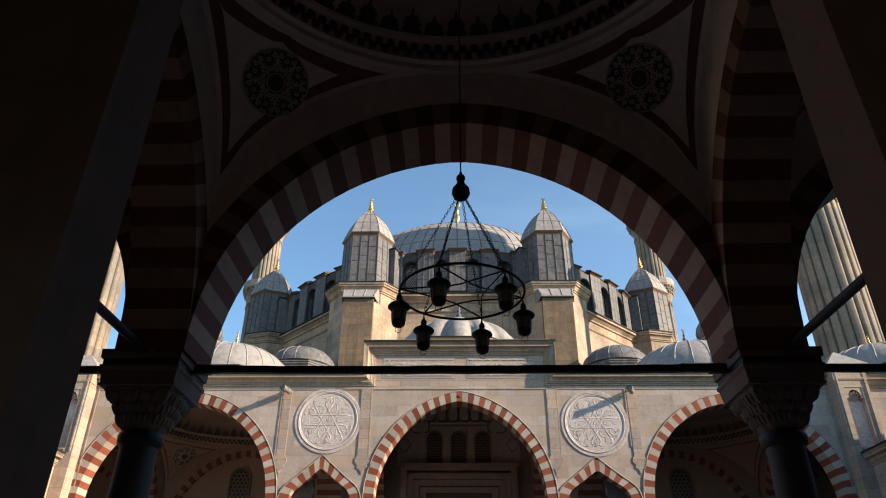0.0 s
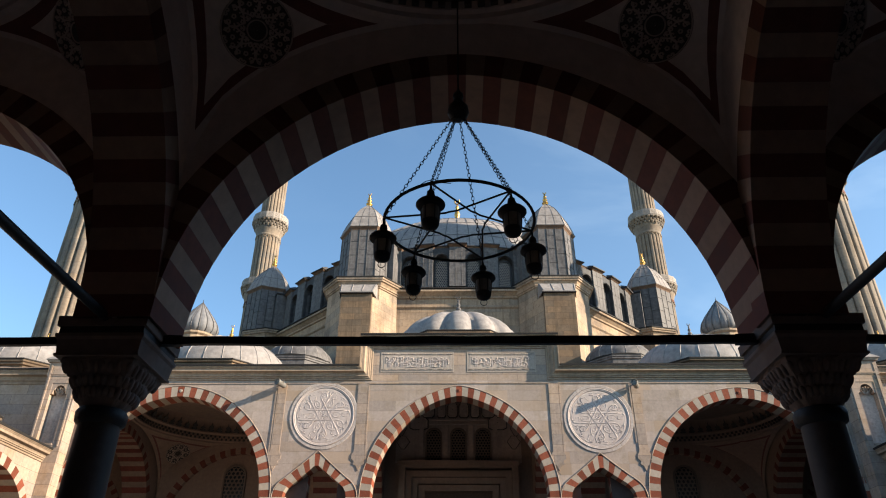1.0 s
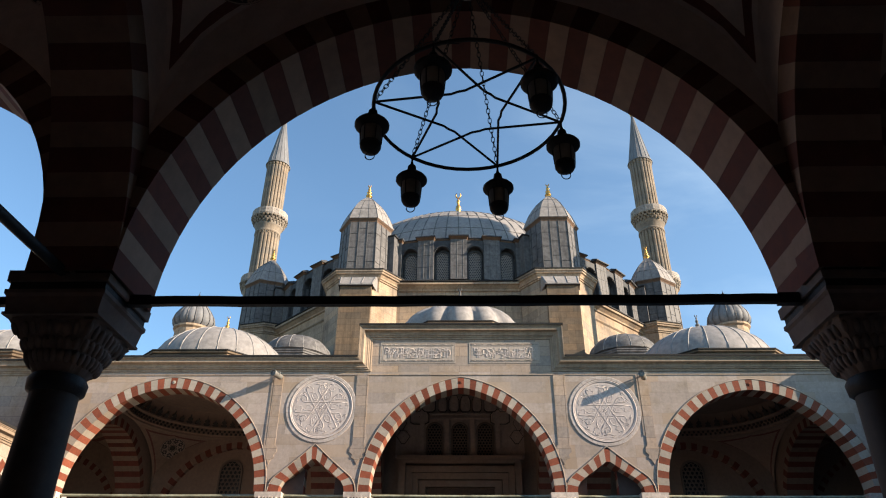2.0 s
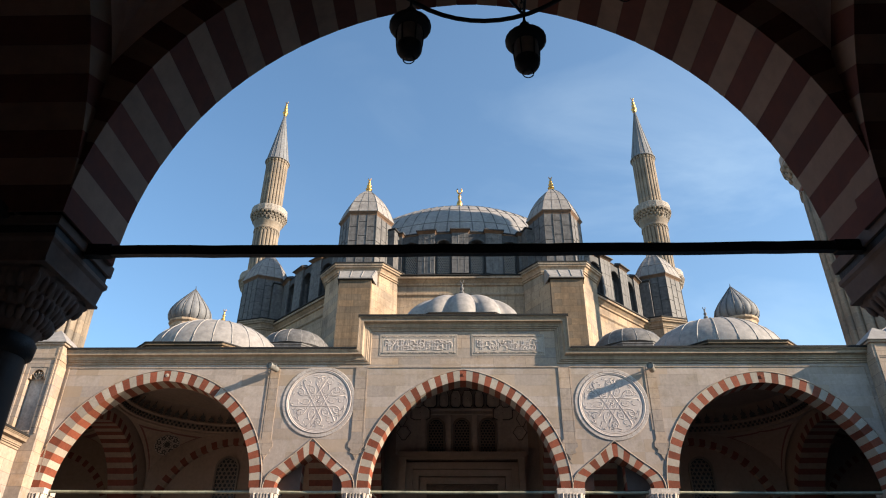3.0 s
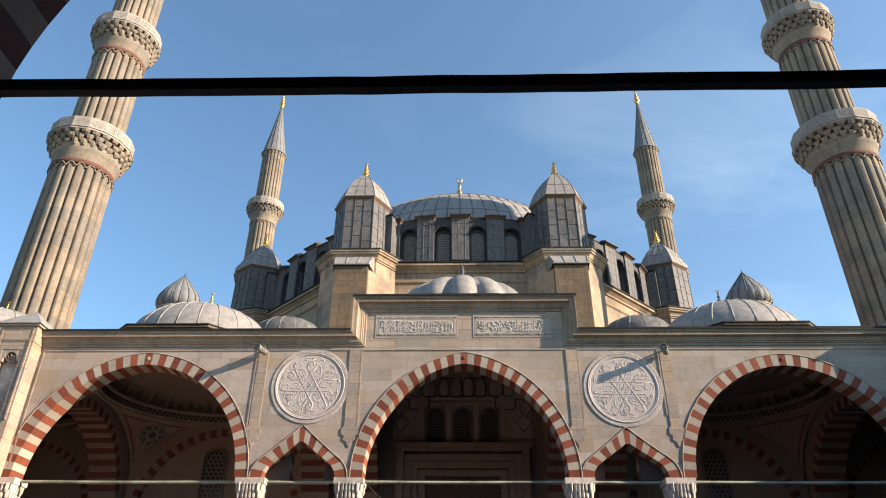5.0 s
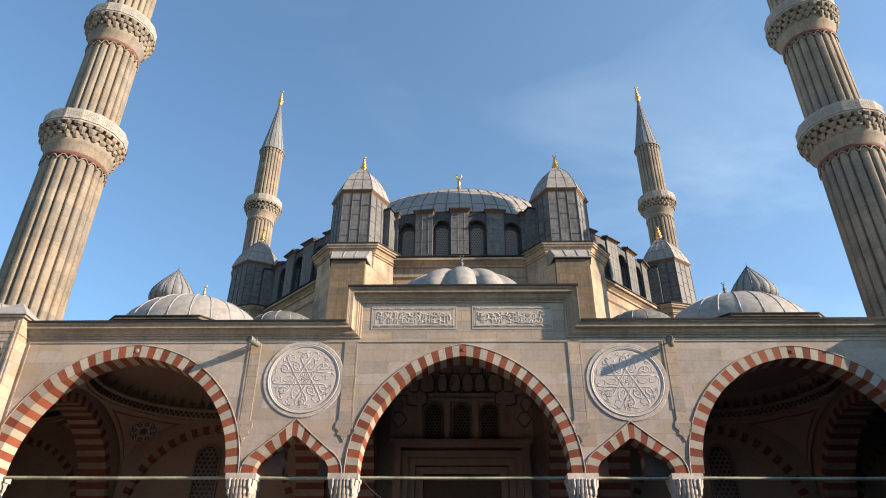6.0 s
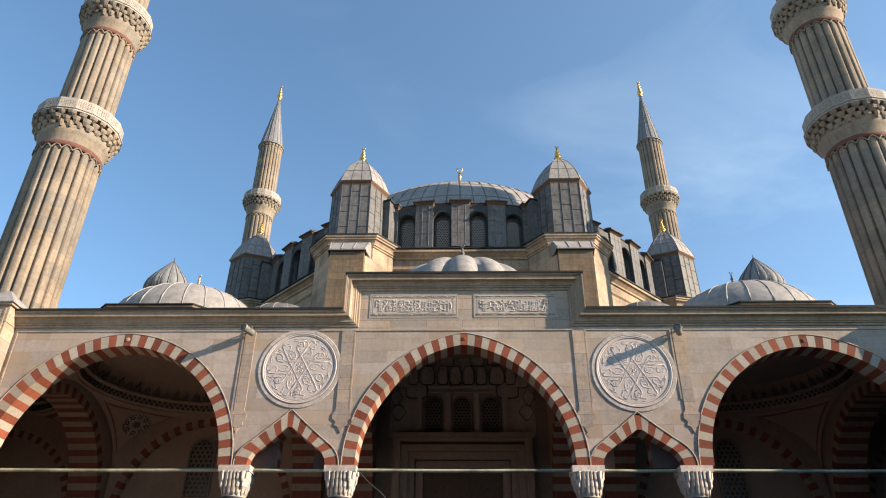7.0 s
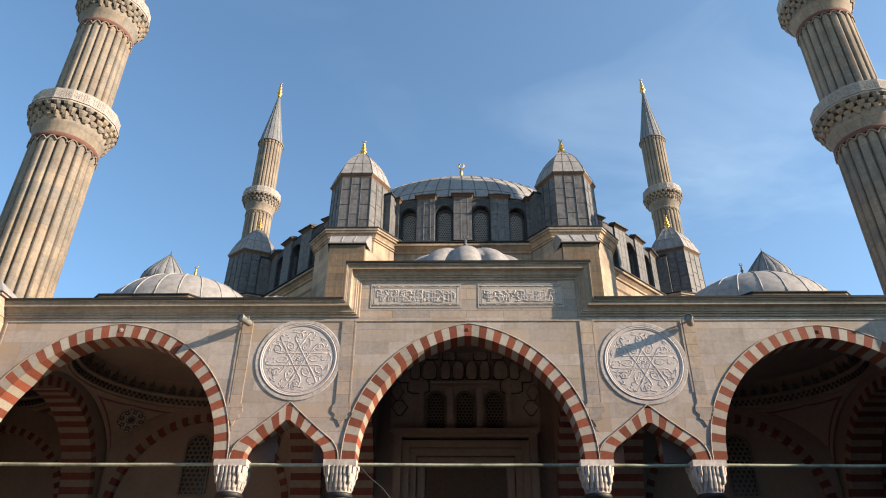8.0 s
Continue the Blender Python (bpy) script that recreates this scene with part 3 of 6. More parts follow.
def inscription_panel(x0, x1, z0, z1, seed):
    base = thing("inscription_panel", "oblong marble panel carved with flowing script", "panel", pose((x0 + x1) / 2, 0, (z0 + z1) / 2), "inscription panels over the middle arch")
    w, h = (x1 - x0) / 2, (z1 - z0) / 2
    rim = Shape()
    for a, b, c, d in ((-w, w, h - 0.035, h), (-w, w, -h, -h + 0.035), (-w, -w + 0.035, -h + 0.035, h - 0.035), (w - 0.035, w, -h + 0.035, h - 0.035)):
        rim.box(a, b, -0.016, -0.002, c, d)
    for a, b, c, d in ((-w + 0.15, w - 0.15, h - 0.175, h - 0.15), (-w + 0.15, w - 0.15, -h + 0.15, -h + 0.175), (-w + 0.125, -w + 0.15, -h + 0.15, h - 0.15), (w - 0.15, w - 0.125, -h + 0.15, h - 0.15)):
        rim.box(a, b, -0.02, -0.002, c, d)
    part("rim", rim, PAINTED_FIELD, base)
    part("field", Shape().box(-w + 0.05, w - 0.05, -0.012, -0.002, -h + 0.05, h - 0.05), PAINTED_FIELD, base)
    strokes = Shape()
    pick = random.Random(seed)
    x = -w + 0.24
    while x < w - 0.26:
        tall = pick.random()
        if tall > 0.45:
            strokes.box(x, x + 0.035, -0.028, -0.012, -h + 0.24, h - 0.22 - pick.uniform(0, 0.08))
        for _ in range(2):
            cz, size = pick.uniform(-h + 0.27, h - 0.3), pick.uniform(0.06, 0.14)
            s, turn = pick.uniform(0, 6.28), pick.choice((-1, 1)) * pick.uniform(2.0, 4.5)
            strokes.tube([(max(-w + 0.22, min(w - 0.22, x + 1.3 * size * math.cos(s + turn * i / 7))), -0.017,
                           max(-h + 0.23, min(h - 0.23, cz + size * math.sin(s + turn * i / 7)))) for i in range(8)], 0.018, 5)
        x += pick.uniform(0.07, 0.12)
    part("carving", strokes, MARBLE, base, "raised carved script")
    leaf = Shape()
    for k in range(46):
        u = -w + 0.09 + (2 * w - 0.18) * k / 45
        for zz in (-h + 0.11, h - 0.11):
            leaf.tube([(u + 0.026 * math.cos(2.2 * i + k), -0.02, zz + 0.024 * math.sin(2.2 * i + k)) for i in range(4)], 0.011, 4)
    tagged(part("leaf_border", leaf, PAINTED_FIELD, base), "narrow carved border of small leaves", kind="stuff")


PAINTED_FIELD = material("weathered_marble_ground", (0.40, 0.335, 0.285), 0.8, spread=0.15, grain=14.0, stain=0.5)
inscription_panel(-3.27, -0.17, 11.86, 12.78, 3)
inscription_panel(0.40, 3.30, 11.86, 12.78, 8)


def corner_pier(side):
    """The pilaster that ends the porch wall, with a niche and a pyramid of lead."""
    base = thing("corner_pier", "stone corner pier with a blind niche and small lead pyramid cap", "pier", pose(side * 16.42, 0, 0), "corner piers of the porch")
    part("body", Shape().box(-0.68, 0.68, -0.62, -0.003, 0.3, 8.65), LIMESTONE, base)
    for a, b in ((-0.68, -0.36), (0.36, 0.68)):
        part("niche_jamb", Shape().box(a, b, -0.62, -0.003, 8.65, 11.5), LIMESTONE, base)
    part("niche_back", Shape().box(-0.36, 0.36, -0.34, -0.003, 8.65, 11.2), CAPITAL_STONE, base, "grey weathered back of the niche")
    part("niche_lintel", Shape().box(-0.36, 0.36, -0.62, -0.003, 11.2, 11.5), LIMESTONE, base)
    n = Shape()
    arch = [(0.27 * math.cos(w), 10.75 + 0.36 * math.sin(w)) for w in [math.pi * i / 12 for i in range(13)]]
    n.along_y([(0.36, 10.75)] + arch + [(-0.36, 10.75), (-0.36, 11.199), (0.36, 11.199)], -0.60, -0.345)
    for u in (-0.20, -0.10, 0.0, 0.10, 0.20):
        n.tube([(0.3 * u, -0.47, 10.74), (u, -0.52, 10.9), (1.1 * u, -0.58, 11.02 - abs(u) * 0.5)], 0.03, 5)
    part("niche", n, LIMESTONE, base, "blind niche with a scalloped hood")
    part("ledge", Shape().box(-0.33, 0.33, -0.66, -0.35, 8.651, 8.72), LIMESTONE, base, "small ledge under the niche")
    f = Shape()
    for a, b, c, d in ((-0.60, -0.54, 8.6, 12.0), (0.54, 0.60, 8.6, 12.0), (-0.54, 0.54, 11.56, 11.62)):
        f.box(a, b, -0.66, -0.621, c, d)
    part("moulding", f, LIMESTONE, base)
    c = Shape()
    c.box(-0.70, 0.70, -0.64, -0.003, 11.502, 12.10)
    c.box(-0.78, 0.78, -0.72, 0.5, 12.10, 12.18)
    part("cap", c, LIMESTONE, base)
    p = Shape()
    p.prism([(-0.84, -0.78), (0.84, -0.78), (0.84, 0.9), (-0.84, 0.9)], 12.181, 12.22)
    p.prism([(-0.84, -0.78), (0.84, -0.78), (0.84, 0.9), (-0.84, 0.9)], 12.22, 13.0, 0, [(-0.03, 0.03), (0.03, 0.03), (0.03, 0.09), (-0.03, 0.09)])
    part("lead_pyramid", p, DOME_LEAD, base)


corner_pier(-1)
corner_pier(1)


def porch_column(x):
    base = thing("column", "tall stone column with a carved white stalactite capital", "column", pose(x, 0.36, 0.5), "columns of the porch")
    part("shaft", Shape().lathe([(0.40, 0.35), (0.385, 2.5), (0.36, 5.05), (0.36, 5.3)], 28), DARK_STONE, base)
    part("collar", Shape().lathe([(0.36, 5.2), (0.40, 5.23), (0.40, 5.33), (0.37, 5.36)], 28), IRON, base, "dark bronze collar")
    part("base", Shape().box(-0.55, 0.55, -0.55, 0.55, 0, 0.18).lathe([(0.52, 0.18), (0.54, 0.24), (0.46, 0.3), (0.42, 0.36)], 24), MARBLE, base)
    cap = Shape()

    def outline(r, square, n=64):
        pts = []
        for i in range(n):
            a = 2 * math.pi * i / n
            pts.append((r * (1 + square * (1 / max(abs(math.cos(a)), abs(math.sin(a))) - 1)) * math.cos(a), r * (1 + square * (1 / max(abs(math.cos(a)), abs(math.sin(a))) - 1)) * math.sin(a)))
        return pts
    cap.loft([[(px, py, z) for px, py in outline(r, q)] for r, q, z in ((0.34, 0.0, 5.34), (0.35, 0.1, 5.5), (0.37, 0.45, 5.7), (0.385, 0.8, 5.9), (0.39, 1.0, 6.1))])
    for radius, q, low, high, count, deep in ((0.395, 0.2, 5.40, 5.64, 16, 0.075), (0.425, 0.6, 5.58, 5.88, 20, 0.085), (0.455, 0.95, 5.80, 6.10, 24, 0.09)):
        for i in range(count):
            a = 2 * math.pi * (i + 0.5) / count
            reach = radius * (1 + q * (1 / max(abs(math.cos(a)), abs(math.sin(a))) - 1))
            w = 0.33 * 2 * math.pi * reach / count
            tooth = Shape().loft([[(u, v, z) for u, v in ((-deep, -k), (d, -k), (d + 0.012, 0), (d, k), (-deep, k))] for d, k, z in
                                  ((-0.05, 0.35 * w, low), (-0.01, 0.9 * w, low + 0.08), (0.0, w, high - 0.07), (0.015, 1.15 * w, high))])
            tooth.moved(Matrix.Translation((reach * math.cos(a), reach * math.sin(a), 0)) @ Matrix.Rotation(a, 4, "Z"))
            cap.add(tooth.v, tooth.f)
    cap.box(-0.50, 0.50, -0.40, 0.42, 6.10, 6.296)
    part("capital", cap, CAPITAL_STONE, base, "white marble capital with stalactite carving")
    return base


for x in (-15.72, -7.20, -3.87, 3.87, 7.20, 15.52):
    porch_column(x)


def tie_rod(name, a, b, r, mat, label, square=False, category="tie rod", group=""):
    s = Shape()
    a, b = Vector(a), Vector(b)
    n = 16
    s.tube([a + (b - a) * i / n + Vector((0, 0, -0.02 * math.sin(math.pi * i / n))) for i in range(n + 1)], r, 4 if square else 8, smooth=not square)
    return tagged(part(name, s, mat), label, category, group)


for xa, xb in ((-15.4, -7.3), (-7.1, -3.95), (-3.8, 3.8), (3.95, 7.1), (7.3, 15.4)):
    tie_rod("tie_rod", (xa, 0.33, 6.72), (xb, 0.33, 6.72), 0.055, ROD_PAINT, "green-grey painted iron tie rod between porch columns", group="porch tie rods")


cable = Shape().tube([(-3.3, 0.30, 6.66), (-3.0, 0.34, 6.35), (-2.6, 0.4, 6.05), (-2.2, 0.5, 5.6), (-2.0, 0.6, 4.9)], 0.018, 5)
tagged(part("cable", cable, IRON), "thin dark cable slung from a tie rod", "cable")


def vault_bay(name, label, cx, cy, hx, hy, spring, dome_h, group, roundels=True, plaster=PLASTER, rise=None, margin=0.10, band=0.19, disc_r=0.46):
    """Pendentives, a moulded ring and a shallow dome over an oblong bay; painted bands follow the edges."""
    base = thing(name, label, "vault", pose(cx, cy, spring), group)
    steps = 40
    half = rise or min(hx, hy)

    def place(a, s):
        ca, sa = math.cos(a), math.sin(a)
        edge = 1.0 / max(abs(ca), abs(sa))
        r = 1.0 + (edge - 1.0) * s
        return (hx * r * ca, hy * r * sa, half * math.sqrt(max(0.0, 2.0 - r * r)))
    def rows(a):
        """Where a plain margin, a painted band and the field change, from the ring to the wall."""
        p, q = Vector(place(a, 0.0)), Vector(place(a, 1.0))
        size = max((p - q).length, 1e-4)
        m, w = min(margin / size, 0.5), min((margin + band) / size, 0.5)
        field = [w + (1 - 2 * w) * i / 5 for i in range(6)]
        return [0.0, m] + field + [1 - m, 1.0]
    for q in range(4):
        shape = Shape()
        grid = [[place(math.pi / 2 * (q + (i + 0.01) / (steps + 0.02)), s) for s in rows(math.pi / 2 * (q + (i + 0.01) / (steps + 0.02)))] for i in range(steps + 1)]
        count = len(grid[0])
        shape.v = [p for line in grid for p in line]
        for i in range(steps):
            for k in range(count - 1):
                a = i * count + k
                shape.f.append([a, a + 1, a + count + 1, a + count])
                shape.m.append(1 if k in (1, count - 3) else 0)
                shape.s.append(True)
        part("pendentive", shape, [plaster, PAINT_RED], base, "plastered pendentive edged with dark red painted bands")
    ring = Shape()
    n = 64

    def oval(r, z):
        return [(hx * r * math.cos(2 * math.pi * i / n), hy * r * math.sin(2 * math.pi * i / n), half + z) for i in range(n)]
    ring.loft([oval(1.0, -0.02), oval(0.975, 0.0), oval(0.975, 0.09), oval(0.955, 0.12), oval(0.955, 0.40), oval(0.925, 0.46), oval(0.925, 0.53), oval(0.97, 0.55)], 0, False, False)
    part("ring_cornice", ring, plaster, base)
    teeth = Shape()
    count = 108
    for row, (zz, size) in enumerate(((0.14, 0.10), (0.27, 0.10))):
        for i in range(count):
            a = 2 * math.pi * (i + 0.5 * row) / count
            c, s_ = math.cos(a), math.sin(a)
            px, py = hx * 0.952 * c, hy * 0.952 * s_
            w = 0.095
            tx, ty = -s_ * w * 0.5, c * w * 0.5
            ix, iy = -c * 0.06, -s_ * 0.06
            b = [(px - tx, py - ty), (px + tx, py + ty), (px + tx + ix, py + ty + iy), (px - tx + ix, py - ty + iy)]
            teeth.prism(b, half + zz, half + zz + size)
    tagged(part("dentil_band", teeth, PAINT_DARK, base), "two rows of dark dentils", kind="stuff")
    crest = Shape()
    count = 56
    for i in range(count):
        a = 2 * math.pi * i / count
        tall = 0.46 if i % 2 == 0 else 0.32
        w = 0.19
        c, s_ = math.cos(a), math.sin(a)
        out = [(-0.3, 0.0), (-0.5, 0.12), (-0.45, 0.22), (-0.2, 0.3), (-0.42, 0.42), (-0.3, 0.58), (-0.1, 0.66), (0, 1.0),
               (0.1, 0.66), (0.3, 0.58), (0.42, 0.42), (0.2, 0.3), (0.45, 0.22), (0.5, 0.12), (0.3, 0.0)]
        front = []
        for u, v in out:
            r = 0.935 - 0.05 * v
            front.append((hx * r * c - s_ * w * u * 1.6, hy * r * s_ + c * w * u * 1.6, half + 0.54 + tall * v))
        back = [(x + 0.05 * c, y + 0.05 * s_, z) for x, y, z in front]
        crest.loft([front, back])
    tagged(part("crest", crest, PAINT_DARK, base), "painted crest of pointed palmettes", kind="stuff")
    dome = Shape()
    dome.loft([[(hx * 0.97 * math.cos(w) * math.cos(2 * math.pi * i / n), hy * 0.97 * math.cos(w) * math.sin(2 * math.pi * i / n), half + 0.5 + dome_h * math.sin(w)) for i in range(n)]
               for w in [math.pi / 2 * j / 12 for j in range(12)] + [math.pi / 2 * 0.995]], 0, True, False)
    dome.add([(0.1, 0, half + 0.5 + dome_h), (0, 0.1, half + 0.5 + dome_h), (-0.1, 0, half + 0.5 + dome_h), (0, -0.1, half + 0.5 + dome_h)], [(0, 1, 2, 3)])
    part("inner_dome", dome, plaster, base)
    if roundels:
        for a in (radians(48), radians(132), radians(228), radians(312)):
            p0, p1, p2 = Vector(place(a, 0.50)), Vector(place(a, 0.38)), Vector(place(a + 0.08, 0.50))
            up = (p1 - p0).normalized()
            side = (p2 - p0).normalized()
            inward = side.cross(up).normalized()
            if inward.dot(Vector((0, 0, half * 0.2)) - p0) < 0:
                inward = -inward
            side = up.cross(inward)
            r = disc_r

            def on_shell(u, v, lift):
                """The shell's point over (u, v) of the roundel's plane."""
                p = p0 + side * (u * r) + up * (v * r)
                k = Vector((1 / hx ** 2, 1 / hy ** 2, 1 / half ** 2))
                qa = sum(k[i] * inward[i] ** 2 for i in range(3))
                qb = 2 * sum(k[i] * inward[i] * p[i] for i in range(3))
                qc = sum(k[i] * p[i] ** 2 for i in range(3)) - 2
                t = (-qb - math.sqrt(max(0.0, qb * qb - 4 * qa * qc))) / (2 * qa)
                return p + inward * (t + lift)
            d = Shape()
            for i0 in range(6):
                d.loft([[on_shell(w * math.cos(2 * math.pi * i / 40), w * math.sin(2 * math.pi * i / 40), 0.012) for i in range(40)] for w in (max(0.01, i0 / 6), (i0 + 1) / 6)], 0, True, False)
            disc = part("roundel", d, PAINT_DARK, base, "dark painted roundel of arabesque scrolls")
            e = Shape()

            def curl(points, thick):
                e.tube([on_shell(u, v, 0.016) for u, v in points], thick, 4)
            for j in range(8):
                b = 2 * math.pi * j / 8
                for flip in (-1, 1):
                    curl([((0.36 + 0.50 * u) * math.cos(b + flip * 0.42 * math.sin(2.6 * u)), (0.36 + 0.50 * u) * math.sin(b + flip * 0.42 * math.sin(2.6 * u))) for u in [i / 8 for i in range(9)]], 0.015)
                    for rad, off, size in ((0.80, 0.24, 0.10), (0.55, 0.24, 0.09), (0.92, 0.05, 0.06), (0.38, 0.30, 0.065)):
                        q = b + flip * off
                        curl([(rad * math.cos(q) + size * (1 - 0.13 * w) * math.cos(q + flip * w), rad * math.sin(q) + size * (1 - 0.13 * w) * math.sin(q + flip * w)) for w in (0, 0.9, 1.8, 2.7, 3.6, 4.5, 5.4)], 0.014)
                curl([(0.27 * math.cos(b + w), 0.27 * math.sin(b + w)) for w in (0.0, 0.2, 0.4, 0.6, 0.8)], 0.012)
                curl([(0.975 * math.cos(b + w), 0.975 * math.sin(b + w)) for w in (0.0, 0.2, 0.4, 0.6, 0.8)], 0.011)
                for rad, size in ((0.70, 0.055), (0.44, 0.045)):
                    curl([(rad * math.cos(b) + size * math.cos(w), rad * math.sin(b) + size * math.sin(w)) for w in (0, 1.3, 2.6, 3.9, 5.2, 6.3)], 0.014)
            part("scrollwork", e, PORTAL_STONE, disc)
    return base


def transverse_arch(name, label, x, y0, y1, spring, ring, top, thick, n, mats=(STRIPE_RED, STRIPE_PALE), group="", rise=1.0, plaster=PORCH_PLASTER):
    """A striped arch that runs away from the front, with the wall above it."""
    h = (y1 - y0) / 2
    at = pose(x + thick / 2, (y0 + y1) / 2, 0, 0, 0, 90)
    shape = Shape()
    outer = arc_points(h, h * rise, ring, 30)
    inner = arc_points(h, h * rise, 0.0, 30)
    wall = part(name, Shape(), plaster)
    wall.matrix_world = at
    line = [(max(-h - 0.02, min(h + 0.02, a)), spring + b) for a, b in outer]
    for (xa, za), (xb, zb) in zip(line, line[1:]):
        if xb - xa > 1e-5:
            shape.add([(xa, 0, za), (xb, 0, zb), (xb, 0, top), (xa, 0, top)], [(0, 1, 2, 3)])
            shape.add([(xa, thick, za), (xb, thick, zb), (xb, thick, top), (xa, thick, top)], [(3, 2, 1, 0)])
            shape.add([(xa, 0, za), (xb, 0, zb), (xb, thick, zb), (xa, thick, za)], [(3, 2, 1, 0)])
    wall.data = shape.mesh(name, [plaster])
    tagged(wall, label, "arch", group)
    later_ring(wall, 0.0, spring, inner, outer, n, -0.02, thick + 0.02, mats)
    return wall


HALL_Y = 9.0
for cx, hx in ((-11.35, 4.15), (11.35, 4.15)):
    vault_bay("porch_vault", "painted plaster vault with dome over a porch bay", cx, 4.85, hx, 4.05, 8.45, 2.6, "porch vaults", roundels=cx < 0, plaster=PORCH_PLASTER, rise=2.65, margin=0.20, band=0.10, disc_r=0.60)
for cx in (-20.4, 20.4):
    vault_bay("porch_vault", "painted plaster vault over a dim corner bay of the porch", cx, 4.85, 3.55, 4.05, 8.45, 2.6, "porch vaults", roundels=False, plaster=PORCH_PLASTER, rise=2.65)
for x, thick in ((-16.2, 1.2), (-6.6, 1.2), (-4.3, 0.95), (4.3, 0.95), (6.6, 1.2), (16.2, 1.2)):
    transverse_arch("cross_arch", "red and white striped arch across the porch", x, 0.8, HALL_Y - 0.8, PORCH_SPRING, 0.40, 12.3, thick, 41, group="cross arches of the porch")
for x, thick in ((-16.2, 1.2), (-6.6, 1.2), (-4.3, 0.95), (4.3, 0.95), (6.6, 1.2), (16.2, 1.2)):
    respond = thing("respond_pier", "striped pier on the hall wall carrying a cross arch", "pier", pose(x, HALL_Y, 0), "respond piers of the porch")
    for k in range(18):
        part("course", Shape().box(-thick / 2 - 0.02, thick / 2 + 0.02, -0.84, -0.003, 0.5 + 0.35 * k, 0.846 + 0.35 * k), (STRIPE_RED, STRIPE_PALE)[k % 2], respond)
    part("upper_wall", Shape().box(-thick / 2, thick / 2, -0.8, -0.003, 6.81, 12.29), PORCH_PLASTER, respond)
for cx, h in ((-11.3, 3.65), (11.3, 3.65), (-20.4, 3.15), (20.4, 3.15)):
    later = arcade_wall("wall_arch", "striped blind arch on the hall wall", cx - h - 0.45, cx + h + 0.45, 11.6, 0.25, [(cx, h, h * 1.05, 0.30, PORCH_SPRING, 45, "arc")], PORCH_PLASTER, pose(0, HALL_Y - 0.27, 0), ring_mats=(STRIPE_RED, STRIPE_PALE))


for side in (-1, 1):
    a, b = sorted((side * 17.302, side * 24.5))
    s = Shape().box(a, b, 0.0, PORCH_DEPTH, 0.0, 11.5)
    a, b = sorted((side * 24.0, side * 24.5))
    s.box(a, b, PORCH_DEPTH, HALL_Y, 0.0, 12.29)
    wall = tagged(part("wall_porch_end", s, LIMESTONE), "plain end wall of the porch", "wall", kind="structure")
    cornice_run("cornice", min(side * 17.302, side * 24.5), max(side * 17.302, side * 24.5), 11.36, wall)


def lattice_window(x, y, z, w, h, step, parent=None, name="window", group="", turn=0.0, label="", mat=None, frame_mat=None):
    """A round-headed window: dark glass behind a plaster grille of hexagon cells, in a raised frame."""
    base = thing(name, label or "round-headed window with a pale honeycomb plaster grille", "window", pose(x, y, z, 0, 0, turn), group) if parent is None else None
    if base is None:
        base = new(name)
        base.parent = parent
        base.matrix_basis = pose(x, y, z, 0, 0, turn)
    pts = [(-w / 2, 0), (-w / 2, h - w / 2)] + [(w / 2 * math.cos(a), h - w / 2 + 1.1 * w / 2 * math.sin(a)) for a in [math.pi * (1 - i / 12) for i in range(1, 12)]] + [(w / 2, h - w / 2), (w / 2, 0)]
    part("glass", Shape().along_y(pts, -0.02, 0.06), GLASS, base)
    f = Shape()
    k = 1 + 0.16 / w
    ring_o = [(a * k, b + (0.09 if b > h * 0.5 else 0)) for a, b in pts]
    n = len(pts)
    f.loft([[(a, -0.10, b) for a, b in pts], [(a, -0.10, b) for a, b in ring_o], [(a, 0.04, b) for a, b in ring_o]], 0, False, False, closed=False)
    f.loft([[(a, -0.02, b) for a, b in pts], [(a, -0.10, b) for a, b in pts]], 0, False, False, closed=False)
    part("window_frame", f, frame_mat or mat or GRILLE, base)
    g = Shape()
    r = step / math.sqrt(3)
    cols, rows = int(w / step) + 2, int(h / (1.5 * r)) + 2
    for i in range(-cols // 2, cols // 2 + 1):
        for j in range(rows):
            gx, gz = (i + 0.5 * (j % 2)) * step, j * 1.5 * r
            limit = h - w / 2 + math.sqrt(max(0.0, (w / 2) ** 2 - gx * gx)) if abs(gx) < w / 2 else -1
            if gz > limit:
                continue
            o = [(gx + r * 0.98 * math.sin(math.pi / 3 * q), gz + r * 0.98 * math.cos(math.pi / 3 * q)) for q in range(6)]
            c = [(gx + r * 0.66 * math.sin(math.pi / 3 * q), gz + r * 0.66 * math.cos(math.pi / 3 * q)) for q in range(6)]
            g.loft([[(a, -0.05, b) for a, b in o], [(a, -0.05, b) for a, b in c], [(a, -0.02, b) for a, b in c]], 0, False, False)
    part("grille", g, mat or GRILLE, base)
    return base


# hall front wall behind the porch, with the portal between its windows
hall_front = Shape()
hall_front.box(-24.5, 24.5, HALL_Y, HALL_Y + 1.4, 0.3, 15.2)
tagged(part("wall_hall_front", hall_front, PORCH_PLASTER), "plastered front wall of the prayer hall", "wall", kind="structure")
for x in (-11.6, 11.6):
    lattice_window(x, HALL_Y - 0.02, 7.55, 1.02, 2.4, 0.22, group="windows under the porch")
for x in (-1.30, 0.0, 1.30):
    lattice_window(x, HALL_Y - 0.02, 10.25, 0.72, 1.65, 0.16, group="windows over the portal")


